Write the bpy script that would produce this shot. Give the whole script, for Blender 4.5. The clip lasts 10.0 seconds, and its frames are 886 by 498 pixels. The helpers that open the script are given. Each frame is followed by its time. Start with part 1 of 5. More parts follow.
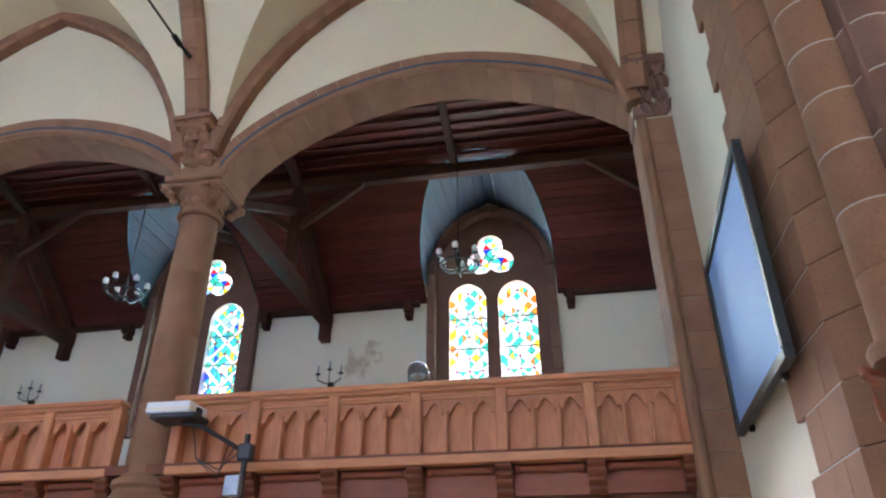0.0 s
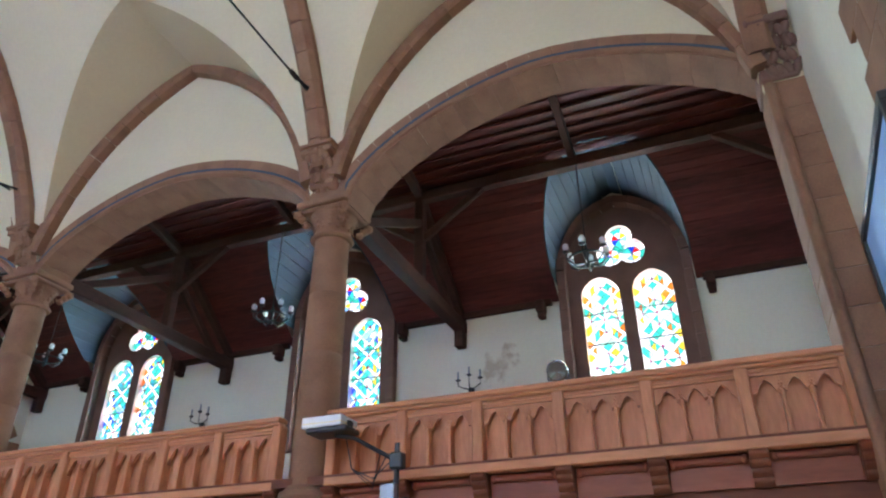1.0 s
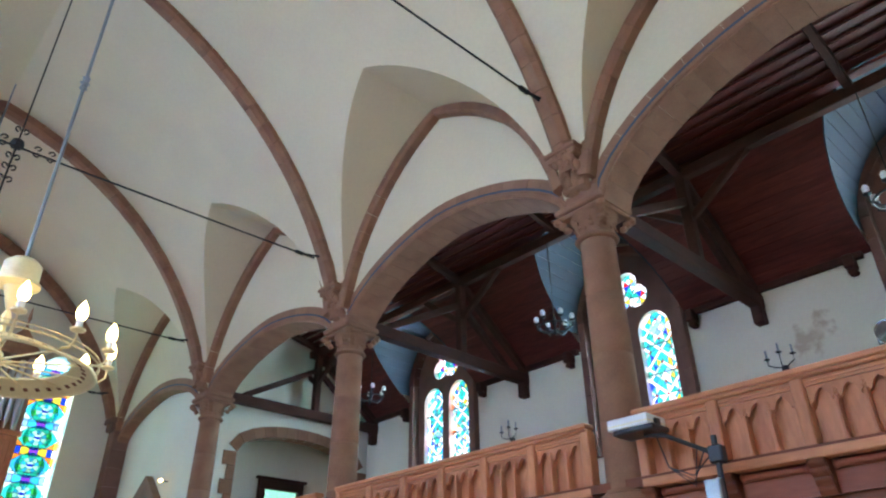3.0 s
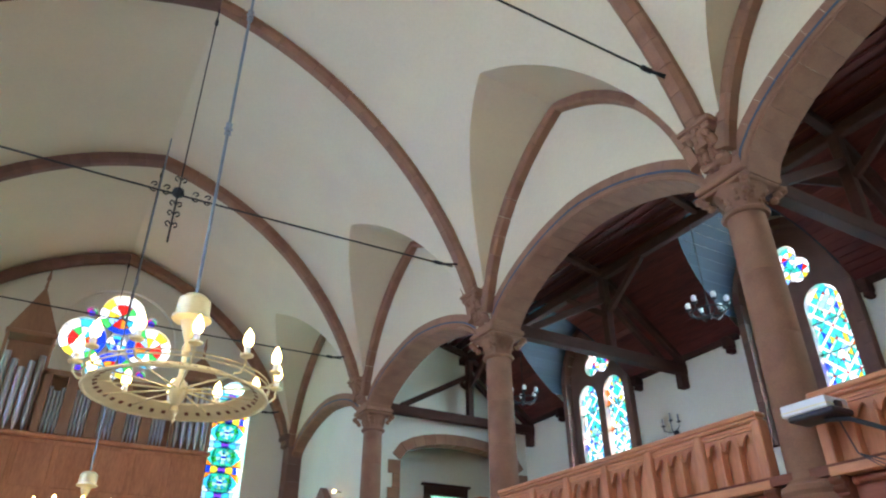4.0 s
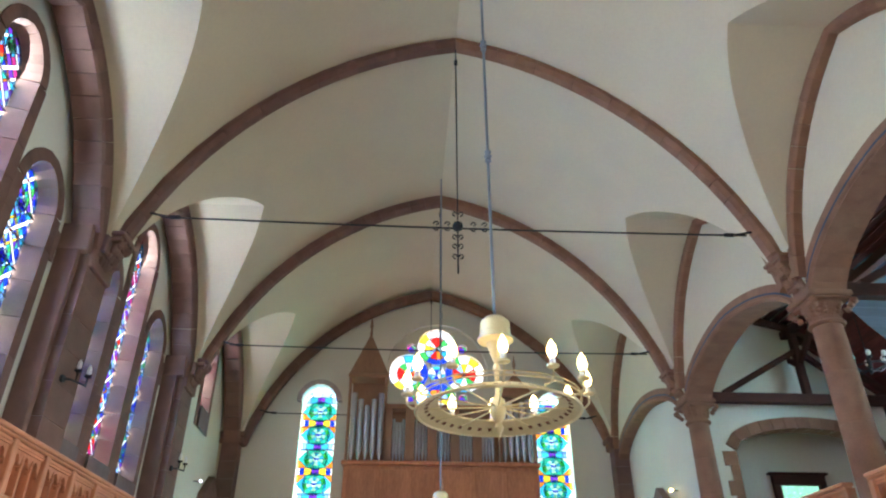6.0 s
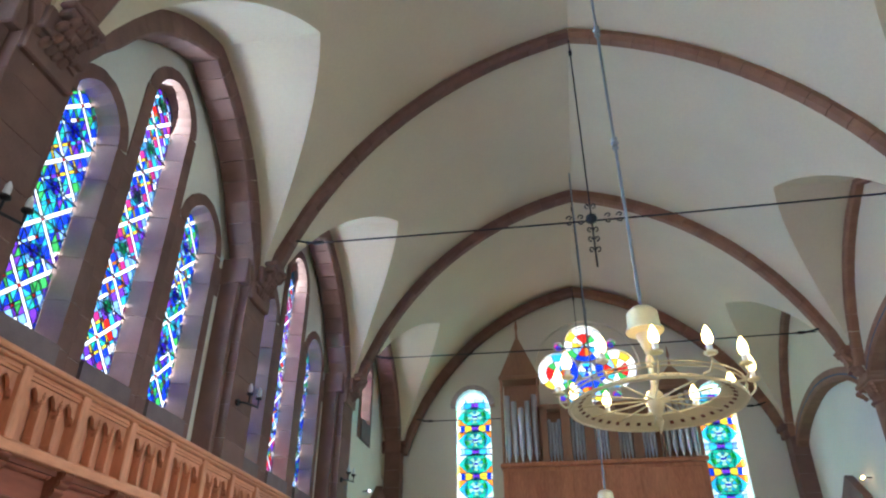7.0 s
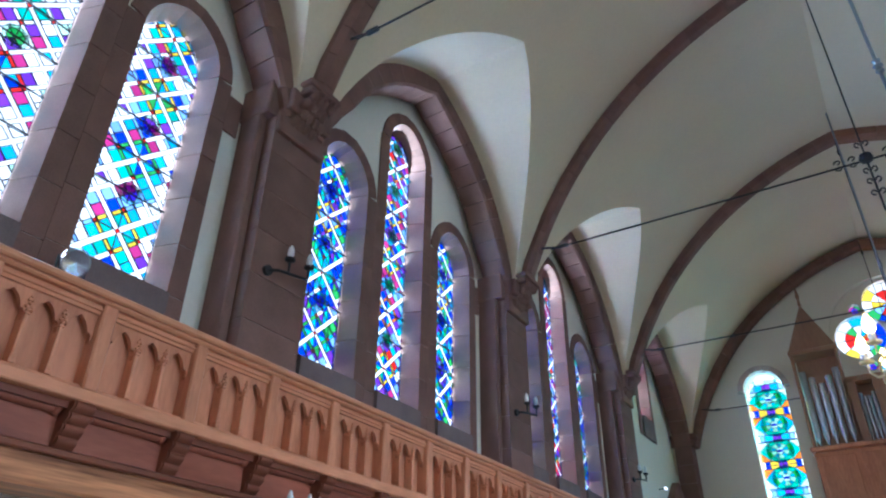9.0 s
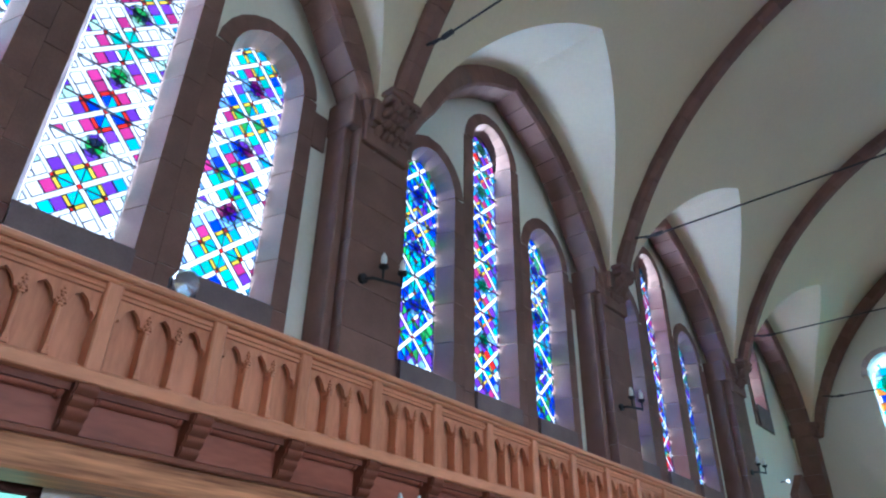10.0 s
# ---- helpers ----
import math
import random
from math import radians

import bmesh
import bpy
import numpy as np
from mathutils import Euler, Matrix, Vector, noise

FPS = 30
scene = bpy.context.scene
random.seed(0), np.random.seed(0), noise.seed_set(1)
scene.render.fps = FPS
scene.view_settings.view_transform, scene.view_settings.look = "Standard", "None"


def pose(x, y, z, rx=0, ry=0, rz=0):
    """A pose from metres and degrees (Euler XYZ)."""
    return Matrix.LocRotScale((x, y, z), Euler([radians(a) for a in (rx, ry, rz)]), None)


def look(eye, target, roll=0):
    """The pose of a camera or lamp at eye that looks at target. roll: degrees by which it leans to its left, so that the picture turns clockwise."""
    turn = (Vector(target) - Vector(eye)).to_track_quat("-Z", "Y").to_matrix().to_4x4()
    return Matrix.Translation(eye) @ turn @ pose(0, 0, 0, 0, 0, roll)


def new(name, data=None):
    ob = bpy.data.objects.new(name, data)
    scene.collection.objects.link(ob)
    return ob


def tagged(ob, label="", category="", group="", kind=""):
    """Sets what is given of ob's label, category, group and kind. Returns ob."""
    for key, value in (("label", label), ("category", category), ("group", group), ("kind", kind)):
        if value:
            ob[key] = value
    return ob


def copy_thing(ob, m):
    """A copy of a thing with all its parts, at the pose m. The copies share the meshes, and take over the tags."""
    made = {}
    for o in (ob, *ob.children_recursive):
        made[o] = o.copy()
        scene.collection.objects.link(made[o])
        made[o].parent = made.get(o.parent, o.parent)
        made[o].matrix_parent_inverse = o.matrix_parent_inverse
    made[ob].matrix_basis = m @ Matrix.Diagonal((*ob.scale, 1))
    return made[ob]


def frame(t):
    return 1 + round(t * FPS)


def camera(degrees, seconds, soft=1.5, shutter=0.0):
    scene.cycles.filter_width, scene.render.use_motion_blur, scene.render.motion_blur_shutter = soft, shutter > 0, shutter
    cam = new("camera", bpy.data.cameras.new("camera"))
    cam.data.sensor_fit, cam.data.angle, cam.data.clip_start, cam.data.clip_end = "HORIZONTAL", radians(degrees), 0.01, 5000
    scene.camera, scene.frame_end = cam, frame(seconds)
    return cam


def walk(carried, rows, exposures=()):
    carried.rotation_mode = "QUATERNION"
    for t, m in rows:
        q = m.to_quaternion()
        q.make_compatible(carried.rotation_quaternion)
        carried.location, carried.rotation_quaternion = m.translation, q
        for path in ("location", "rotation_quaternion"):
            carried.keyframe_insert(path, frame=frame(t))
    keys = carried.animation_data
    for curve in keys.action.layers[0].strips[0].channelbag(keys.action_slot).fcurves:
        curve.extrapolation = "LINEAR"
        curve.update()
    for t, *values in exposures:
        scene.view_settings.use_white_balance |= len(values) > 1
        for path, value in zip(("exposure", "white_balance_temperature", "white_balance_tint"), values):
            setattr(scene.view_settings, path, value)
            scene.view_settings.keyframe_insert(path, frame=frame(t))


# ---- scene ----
cam = camera(65.52, 10.0, soft=2.2)
EYE = (0.0, 0.0, 1.6)
TURNS = [
    (0.0, 119.119, 0.051, -79.815), (0.5, 119.225, 0.120, -73.756), (1.0, 119.327, 0.224, -67.781),
    (1.5, 119.473, 0.257, -61.752), (2.0, 119.586, 0.327, -55.603), (2.5, 119.711, 0.365, -49.158),
    (4.0, 120.082, 0.326, -29.648), (4.5, 120.203, 0.203, -23.249), (5.0, 120.291, 0.092, -16.709),
    (5.5, 120.374, 0.035, -10.061), (7.0, 120.606, -0.091, 9.546), (7.5, 120.702, -0.107, 15.504),
    (8.0, 120.714, -0.288, 21.160), (8.5, 120.712, -0.510, 26.995), (9.0, 120.679, -0.677, 32.630),
    (9.5, 120.611, -0.818, 38.211), (10.0, 120.549, -0.985, 41.159)]
walk(cam, [(t, pose(*EYE, rx, ry, rz)) for t, rx, ry, rz in TURNS],
     exposures=[(0.0, 0.84, 6650, 20), (2.5, 0.84, 6100, 16), (4.0, 0.92, 6350, 16), (5.5, 0.88, 6450, 16), (7.5, 0.58, 5800, 16), (10.0, 0.48, 5200, 16)])

# ---- world, sun, daylight in the window openings and added fill lamps ----
world = bpy.data.worlds.new("overcast_sky")
scene.world = world
world.use_nodes = True
wn = world.node_tree
sky = wn.nodes.new("ShaderNodeTexSky")
sky.sky_type, sky.sun_disc = "NISHITA", False
sky.sun_elevation, sky.sun_rotation = radians(38), radians(-75)
wn.links.new(sky.outputs[0], wn.nodes["Background"].inputs[0])
wn.nodes["Background"].inputs[1].default_value = 0.12

sun = new("sun", bpy.data.lights.new("sun", "SUN"))
sun.data.energy, sun.data.angle, sun.data.color = 0.8, radians(14), (1.0, 0.95, 0.88)
sun.matrix_world = look((-30, 8, 25), (0, 0, 0))


def daylight(name, at, to, w, h, power, colour=(0.9, 0.96, 1.0)):
    """An area lamp that stands in for the sky in a window's opening, or adds fill."""
    lamp = new(name, bpy.data.lights.new(name, "AREA"))
    lamp.data.shape, lamp.data.size, lamp.data.size_y = "RECTANGLE", w, h
    lamp.data.energy, lamp.data.color = power, colour
    lamp.matrix_world = look(at, to)
    return lamp


BAYS = [-1.65, 5.5, 12.45, 19.4, 26.35]          # column lines along the nave
MIDS = [(a + b) / 2 for a, b in zip(BAYS, BAYS[1:])]
XC = 1.05                                        # middle of the nave
for ym in MIDS[:3]:
    daylight("sky_left", (-7.6, ym, 8.1), (0, ym, 6.3), 5.8, 6.2, 2250, (0.7, 0.91, 1.0))
daylight("sky_left", (-7.6, MIDS[3], 9.8), (0, MIDS[3], 9.8), 2.0, 2.8, 350, (0.78, 0.9, 1.0))
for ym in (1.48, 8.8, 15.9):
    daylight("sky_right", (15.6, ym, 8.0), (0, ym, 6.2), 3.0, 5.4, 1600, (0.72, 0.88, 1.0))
    # Fill added under the gallery to brighten the parapets; no window seen there.
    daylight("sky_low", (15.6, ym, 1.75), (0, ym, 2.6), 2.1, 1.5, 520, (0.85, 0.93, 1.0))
for x, z, w, h, p in ((-3.27, 6.5, 1.7, 9.0, 760), (5.9, 6.5, 1.7, 9.0, 760), (1.33, 11.5, 4.3, 4.3, 150)):
    daylight("sky_front", (x, 27.6, z), (x, 0, z), w, h, p, (0.95, 0.97, 1.0))
# Fill added in the closed chancel, out of view; no window is built there.
daylight("sky_chancel", (XC, -9.2, 6.0), (XC, 0, 6.0), 7.0, 7.5, 260, (1.0, 0.97, 0.9))


# ---- materials ----
def shader(name, base, dark, rough=0.8, scale=3.0, grain=40.0, bump=0.15, stretch=(1, 1, 1), vary=0.12, metal=0.0, stain=None):
    """Two scales of variation, a fine relief, and a shift of tone from piece to piece."""
    m = bpy.data.materials.new(name)
    m.use_nodes = True
    t = m.node_tree
    n, l = t.nodes, t.links
    b = n["Principled BSDF"]
    b.inputs["Metallic"].default_value = metal
    co = n.new("ShaderNodeTexCoord")
    mp = n.new("ShaderNodeMapping")
    mp.inputs["Scale"].default_value = stretch
    l.new(co.outputs["Object"], mp.inputs[0])
    big, fine = n.new("ShaderNodeTexNoise"), n.new("ShaderNodeTexNoise")
    big.inputs["Scale"].default_value, big.inputs["Detail"].default_value = scale, 5
    fine.inputs["Scale"].default_value, fine.inputs["Detail"].default_value = grain, 4
    info = n.new("ShaderNodeObjectInfo")
    geo = n.new("ShaderNodeNewGeometry")
    off = n.new("ShaderNodeVectorMath")
    off.operation = "MULTIPLY_ADD"
    l.new(info.outputs["Random"], off.inputs[0])
    off.inputs[1].default_value = (17, 29, 11)
    l.new(mp.outputs[0], off.inputs[2])
    l.new(off.outputs[0], big.inputs["Vector"])
    l.new(off.outputs[0], fine.inputs["Vector"])
    mixf = n.new("ShaderNodeMath")
    mixf.operation = "MULTIPLY_ADD"
    l.new(fine.outputs["Fac"], mixf.inputs[0])
    mixf.inputs[1].default_value = 0.45
    half = n.new("ShaderNodeMath")
    half.operation = "MULTIPLY"
    l.new(big.outputs["Fac"], half.inputs[0])
    half.inputs[1].default_value = 0.6
    l.new(half.outputs[0], mixf.inputs[2])
    ramp = n.new("ShaderNodeValToRGB")
    ramp.color_ramp.elements[0].position, ramp.color_ramp.elements[1].position = 0.34, 0.68
    ramp.color_ramp.elements[0].color, ramp.color_ramp.elements[1].color = (*dark, 1), (*base, 1)
    l.new(mixf.outputs[0], ramp.inputs[0])
    both = n.new("ShaderNodeMath")
    both.operation = "ADD"
    l.new(info.outputs["Random"], both.inputs[0])
    l.new(geo.outputs["Random Per Island"], both.inputs[1])
    val = n.new("ShaderNodeMapRange")
    val.inputs["From Max"].default_value = 2.0
    val.inputs["To Min"].default_value, val.inputs["To Max"].default_value = 1 - vary, 1 + vary
    l.new(both.outputs[0], val.inputs["Value"])
    hsv = n.new("ShaderNodeHueSaturation")
    l.new(val.outputs[0], hsv.inputs["Value"])
    l.new(ramp.outputs[0], hsv.inputs["Color"])
    out = hsv.outputs[0]
    if stain:
        s = n.new("ShaderNodeTexNoise")
        s.inputs["Scale"].default_value, s.inputs["Detail"].default_value = 0.35, 8
        l.new(co.outputs["Object"], s.inputs["Vector"])
        sr = n.new("ShaderNodeMapRange")
        sr.inputs["From Min"].default_value, sr.inputs["From Max"].default_value = 0.56, 0.78
        sr.inputs["To Max"].default_value = 0.5
        l.new(s.outputs["Fac"], sr.inputs["Value"])
        mx = n.new("ShaderNodeMix")
        mx.data_type = "RGBA"
        l.new(sr.outputs[0], mx.inputs[0])
        l.new(out, mx.inputs[6])
        mx.inputs[7].default_value = (*stain, 1)
        out = mx.outputs[2]
    l.new(out, b.inputs["Base Color"])
    rr = n.new("ShaderNodeMapRange")
    rr.inputs["To Min"].default_value, rr.inputs["To Max"].default_value = max(rough - 0.12, 0.05), min(rough + 0.1, 1)
    l.new(fine.outputs["Fac"], rr.inputs["Value"])
    l.new(rr.outputs[0], b.inputs["Roughness"])
    bp = n.new("ShaderNodeBump")
    bp.inputs["Strength"].default_value, bp.inputs["Distance"].default_value = bump, 0.02
    l.new(mixf.outputs[0], bp.inputs["Height"])
    l.new(bp.outputs[0], b.inputs["Normal"])
    return m


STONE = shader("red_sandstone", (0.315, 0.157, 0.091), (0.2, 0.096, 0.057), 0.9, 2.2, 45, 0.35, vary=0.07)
# Darker copy of the sandstone; backlit window-side stones hold their shade in it.
STONE_DARK = shader("sandstone_darker", (0.215, 0.112, 0.084), (0.14, 0.072, 0.054), 0.9, 2.2, 45, 0.35, vary=0.15)
MORTAR = shader("pale_mortar", (0.5, 0.43, 0.39), (0.4, 0.34, 0.3), 0.95, 4, 60, 0.2)
PLASTER = shader("cream_plaster", (0.68, 0.585, 0.41), (0.62, 0.53, 0.365), 0.95, 0.5, 14, 0.10, vary=0.0, stain=(0.57, 0.49, 0.36))
WHITEWALL = shader("white_limewash", (0.75, 0.72, 0.61), (0.68, 0.65, 0.54), 0.95, 0.6, 14, 0.12, vary=0.0, stain=(0.63, 0.60, 0.52))
DAMPWALL = shader("damp_limewash", (0.75, 0.72, 0.61), (0.68, 0.65, 0.54), 0.95, 0.6, 14, 0.12, vary=0.0, stain=(0.63, 0.60, 0.52))
OAK = shader("honey_oak", (0.64, 0.275, 0.145), (0.42, 0.165, 0.083), 0.5, 2.5, 18, 0.12, (1, 1, 0.25), vary=0.12)
OAK_H = shader("honey_oak_level", (0.68, 0.3, 0.155), (0.46, 0.185, 0.09), 0.5, 2.5, 18, 0.12, (1, 0.2, 1), vary=0.1)
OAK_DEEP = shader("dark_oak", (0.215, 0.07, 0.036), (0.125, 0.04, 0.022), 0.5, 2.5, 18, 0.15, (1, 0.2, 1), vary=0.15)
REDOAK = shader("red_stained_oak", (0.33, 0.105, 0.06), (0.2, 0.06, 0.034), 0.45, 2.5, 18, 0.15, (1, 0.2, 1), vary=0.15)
ROOFWOOD = shader("red_stained_boards", (0.14, 0.034, 0.028), (0.06, 0.016, 0.014), 0.62, 2.0, 16, 0.15, (1, 0.15, 1), vary=0.25)
BEAM = shader("stained_roof_timber", (0.07, 0.027, 0.019), (0.036, 0.014, 0.01), 0.8, 2.5, 20, 0.2, (0.3, 0.3, 1), vary=0.15)
DORMER = shader("pale_blue_boards", (0.032, 0.058, 0.082), (0.02, 0.037, 0.054), 0.7, 2.0, 20, 0.12, (0.2, 1, 1), vary=0.15)
BEAM_OAK = shader("grained_oak_beam", (0.66, 0.29, 0.125), (0.13, 0.045, 0.018), 0.55, 3.0, 14, 0.35, (2.0, 0.14, 2.6), vary=0.1)
IRON = shader("black_iron", (0.03, 0.03, 0.032), (0.018, 0.018, 0.02), 0.5, 6, 60, 0.2, metal=0.6)
STEEL = shader("grey_steel", (0.30, 0.34, 0.37), (0.22, 0.25, 0.28), 0.4, 6, 60, 0.1, metal=0.7)
LEAD = shader("window_lead", (0.05, 0.05, 0.06), (0.03, 0.03, 0.035), 0.6, 6, 60, 0.1, metal=0.3)
BRASS = shader("pale_brass", (0.8, 0.7, 0.43), (0.66, 0.56, 0.32), 0.45, 6, 60, 0.08, metal=0.3)
OAK_SHAFT = shader("stained_oak_shafts", (0.34, 0.18, 0.1), (0.25, 0.125, 0.07), 0.4, 2.5, 18, 0.12, (1, 1, 0.25), vary=0.12)
PEWTER = shader("pipe_metal", (0.52, 0.54, 0.56), (0.4, 0.42, 0.44), 0.35, 5, 30, 0.05, metal=0.8)
# The floor is out of view; its tone is raised to bounce light upward.
FLOOR = shader("stone_floor", (0.42, 0.33, 0.26), (0.31, 0.24, 0.19), 0.6, 1.2, 30, 0.1)
WHITE = shader("white_enamel", (0.78, 0.79, 0.8), (0.7, 0.71, 0.72), 0.4, 5, 40, 0.03)
BLACK = shader("black_paint", (0.022, 0.025, 0.03), (0.014, 0.016, 0.02), 0.45, 5, 40, 0.05)
# Blue base stands in for sky reflected in the glossy surface.
SCREEN = shader("screen_sky_blue", (0.30, 0.53, 0.97), (0.28, 0.5, 0.94), 0.75, 0.5, 60, 0.02, vary=0.0)
BLUEPAINT = shader("blue_line_paint", (0.06, 0.085, 0.12), (0.04, 0.06, 0.09), 0.8, 6, 40, 0.1)


def damp_patch(m, at, radius, colour):
    """A brown water stain of ragged outline round one place of a wall."""
    n, l = m.node_tree.nodes, m.node_tree.links
    b = n["Principled BSDF"]
    was = b.inputs["Base Color"].links[0].from_socket
    co = n.new("ShaderNodeTexCoord")
    dist = n.new("ShaderNodeVectorMath")
    dist.operation = "DISTANCE"
    dist.inputs[1].default_value = at
    l.new(co.outputs["Object"], dist.inputs[0])
    rag = n.new("ShaderNodeTexNoise")
    rag.inputs["Scale"].default_value, rag.inputs["Detail"].default_value = 2.4, 6
    l.new(co.outputs["Object"], rag.inputs["Vector"])
    add = n.new("ShaderNodeMath")
    add.operation = "MULTIPLY_ADD"
    l.new(rag.outputs["Fac"], add.inputs[0])
    add.inputs[1].default_value = 2.6
    l.new(dist.outputs["Value"], add.inputs[2])
    mr = n.new("ShaderNodeMapRange")
    mr.inputs["From Min"].default_value, mr.inputs["From Max"].default_value = radius + 1.25, radius + 0.95
    mr.inputs["To Max"].default_value = 0.55
    l.new(add.outputs[0], mr.inputs["Value"])
    mx = n.new("ShaderNodeMix")
    mx.data_type = "RGBA"
    l.new(mr.outputs[0], mx.inputs[0])
    l.new(was, mx.inputs[6])
    mx.inputs[7].default_value = (*colour, 1)
    l.new(mx.outputs[2], b.inputs["Base Color"])


damp_patch(DAMPWALL, (14.8, 4.65, 7.2), 0.28, (0.34, 0.23, 0.14))


def glass(name, colour):
    """Coloured leaded glass: it lets light through and has a faint gloss."""
    m = bpy.data.materials.new(name)
    m.use_nodes = True
    n, l = m.node_tree.nodes, m.node_tree.links
    n.remove(n["Principled BSDF"])
    tr, gl, mx = n.new("ShaderNodeBsdfTransparent"), n.new("ShaderNodeBsdfGlossy"), n.new("ShaderNodeMixShader")
    noise_ = n.new("ShaderNodeTexNoise")
    noise_.inputs["Scale"].default_value = 14
    info = n.new("ShaderNodeObjectInfo")
    add = n.new("ShaderNodeMath")
    add.operation = "ADD"
    l.new(noise_.outputs["Fac"], add.inputs[0])
    l.new(info.outputs["Random"], add.inputs[1])
    mr = n.new("ShaderNodeMapRange")
    mr.inputs["From Min"].default_value, mr.inputs["From Max"].default_value = 0.3, 1.6
    mr.inputs["To Min"].default_value, mr.inputs["To Max"].default_value = 0.6, 1.15
    l.new(add.outputs[0], mr.inputs["Value"])
    hs = n.new("ShaderNodeHueSaturation")
    hs.inputs["Color"].default_value = (*colour, 1)
    l.new(mr.outputs[0], hs.inputs["Value"])
    l.new(hs.outputs[0], tr.inputs["Color"])
    gl.inputs["Roughness"].default_value = 0.25
    mx.inputs[0].default_value = 0.04
    l.new(tr.outputs[0], mx.inputs[1])
    l.new(gl.outputs[0], mx.inputs[2])
    l.new(mx.outputs[0], n["Material Output"].inputs[0])
    return m


GLASS = {k: glass(k + "_glass", c) for k, c in dict(
    clear=(0.95, 0.97, 0.97), cyan=(0.04, 0.42, 0.68), turquoise=(0.03, 0.48, 0.38), green=(0.05, 0.40, 0.09),
    blue=(0.012, 0.05, 0.62), sky=(0.24, 0.46, 0.88), violet=(0.17, 0.04, 0.5), magenta=(0.44, 0.03, 0.18),
    pale=(0.55, 0.85, 0.68), red=(0.65, 0.02, 0.015), yellow=(0.80, 0.55, 0.04), orange=(0.72, 0.2, 0.02)).items()}

BULB = bpy.data.materials.new("lit_bulb")
BULB.use_nodes = True
BULB.node_tree.nodes["Principled BSDF"].inputs["Emission Color"].default_value = (1.0, 0.7, 0.24, 1)
BULB.node_tree.nodes["Principled BSDF"].inputs["Emission Strength"].default_value = 9.0
BULB.node_tree.nodes["Principled BSDF"].inputs["Base Color"].default_value = (0.5, 0.38, 0.12, 1)


for wood in (BEAM, ROOFWOOD, OAK_DEEP, REDOAK, OAK, OAK_H, BEAM_OAK):
    wood.node_tree.nodes["Principled BSDF"].inputs["Specular IOR Level"].default_value = 0.2

SKYLIGHT = bpy.data.materials.new("bright_overcast_sky")
SKYLIGHT.use_nodes = True
SKYLIGHT.node_tree.nodes["Principled BSDF"].inputs["Base Color"].default_value = (0, 0, 0, 1)
SKYLIGHT.node_tree.nodes["Principled BSDF"].inputs["Emission Color"].default_value = (0.86, 0.94, 1.0, 1)
SKYLIGHT.node_tree.nodes["Principled BSDF"].inputs["Emission Strength"].default_value = 1.65


# ---- building helpers ----
def mesh_of(bm, name, material, smooth=False):
    me = bpy.data.meshes.new(name)
    bmesh.ops.recalc_face_normals(bm, faces=bm.faces[:])
    bm.to_mesh(me)
    bm.free()
    me.materials.append(material)
    if smooth:
        me.shade_smooth()
        me.set_sharp_from_angle(angle=radians(40))
    return me


def thing(name, at, label, category, group="", kind=""):
    ob = new(name)
    ob.location = at
    ob.empty_display_size = 0.2
    return tagged(ob, label, category, group, kind)


def part(name, bm, material, parent, label="", smooth=False):
    me = bm if isinstance(bm, bpy.types.Mesh) else mesh_of(bm, name, material, smooth)
    ob = new(name, me)
    ob.parent = parent
    return tagged(ob, label)


def fixed(name, bm, material, label, category, smooth=False):
    """A piece of the setting."""
    me = bm if isinstance(bm, bpy.types.Mesh) else mesh_of(bm, name, material, smooth)
    return tagged(new(name, me), label, category, kind="structure")


def poly_mesh(name, verts, faces, material):
    me = bpy.data.meshes.new(name)
    me.from_pydata([tuple(v) for v in verts], [], faces)
    me.materials.append(material)
    return me


def box(bm, x0, x1, y0, y1, z0, z1, bevel=0.0):
    r = bmesh.ops.create_cube(bm, size=1, matrix=Matrix.LocRotScale(((x0 + x1) / 2, (y0 + y1) / 2, (z0 + z1) / 2), None, (abs(x1 - x0), abs(y1 - y0), abs(z1 - z0))))
    if bevel:
        edges = list({e for v in r["verts"] for e in v.link_edges})
        bmesh.ops.bevel(bm, geom=edges, offset=bevel, segments=1, affect="EDGES", profile=0.5)
    return bm


def boxes(*rows, bevel=0.0):
    bm = bmesh.new()
    for r in rows:
        box(bm, *r, bevel=bevel)
    return bm


def lathe(profile, n=20, centre=(0, 0), bm=None):
    """A turned form about z from (radius, z) rows."""
    bm = bm or bmesh.new()
    rings = []
    for r, z in profile:
        rings.append([bm.verts.new((centre[0] + r * math.cos(2 * math.pi * i / n), centre[1] + r * math.sin(2 * math.pi * i / n), z)) for i in range(n)])
    for a, b in zip(rings, rings[1:]):
        for i in range(n):
            bm.faces.new((a[i], a[(i + 1) % n], b[(i + 1) % n], b[i]))
    bm.faces.new(rings[0][::-1])
    bm.faces.new(rings[-1])
    return bm


def tube(points, r, n=8, bm=None):
    """A round bar along points."""
    bm = bm or bmesh.new()
    pts = [Vector(p) for p in points]
    rings = []
    for i, p in enumerate(pts):
        d = (pts[min(i + 1, len(pts) - 1)] - pts[max(i - 1, 0)]).normalized()
        q = d.to_track_quat("Z", "Y")
        rings.append([bm.verts.new(p + q @ Vector((r * math.cos(2 * math.pi * k / n), r * math.sin(2 * math.pi * k / n), 0))) for k in range(n)])
    for a, b in zip(rings, rings[1:]):
        for k in range(n):
            bm.faces.new((a[k], a[(k + 1) % n], b[(k + 1) % n], b[k]))
    bm.faces.new(rings[0][::-1])
    bm.faces.new(rings[-1])
    return bm


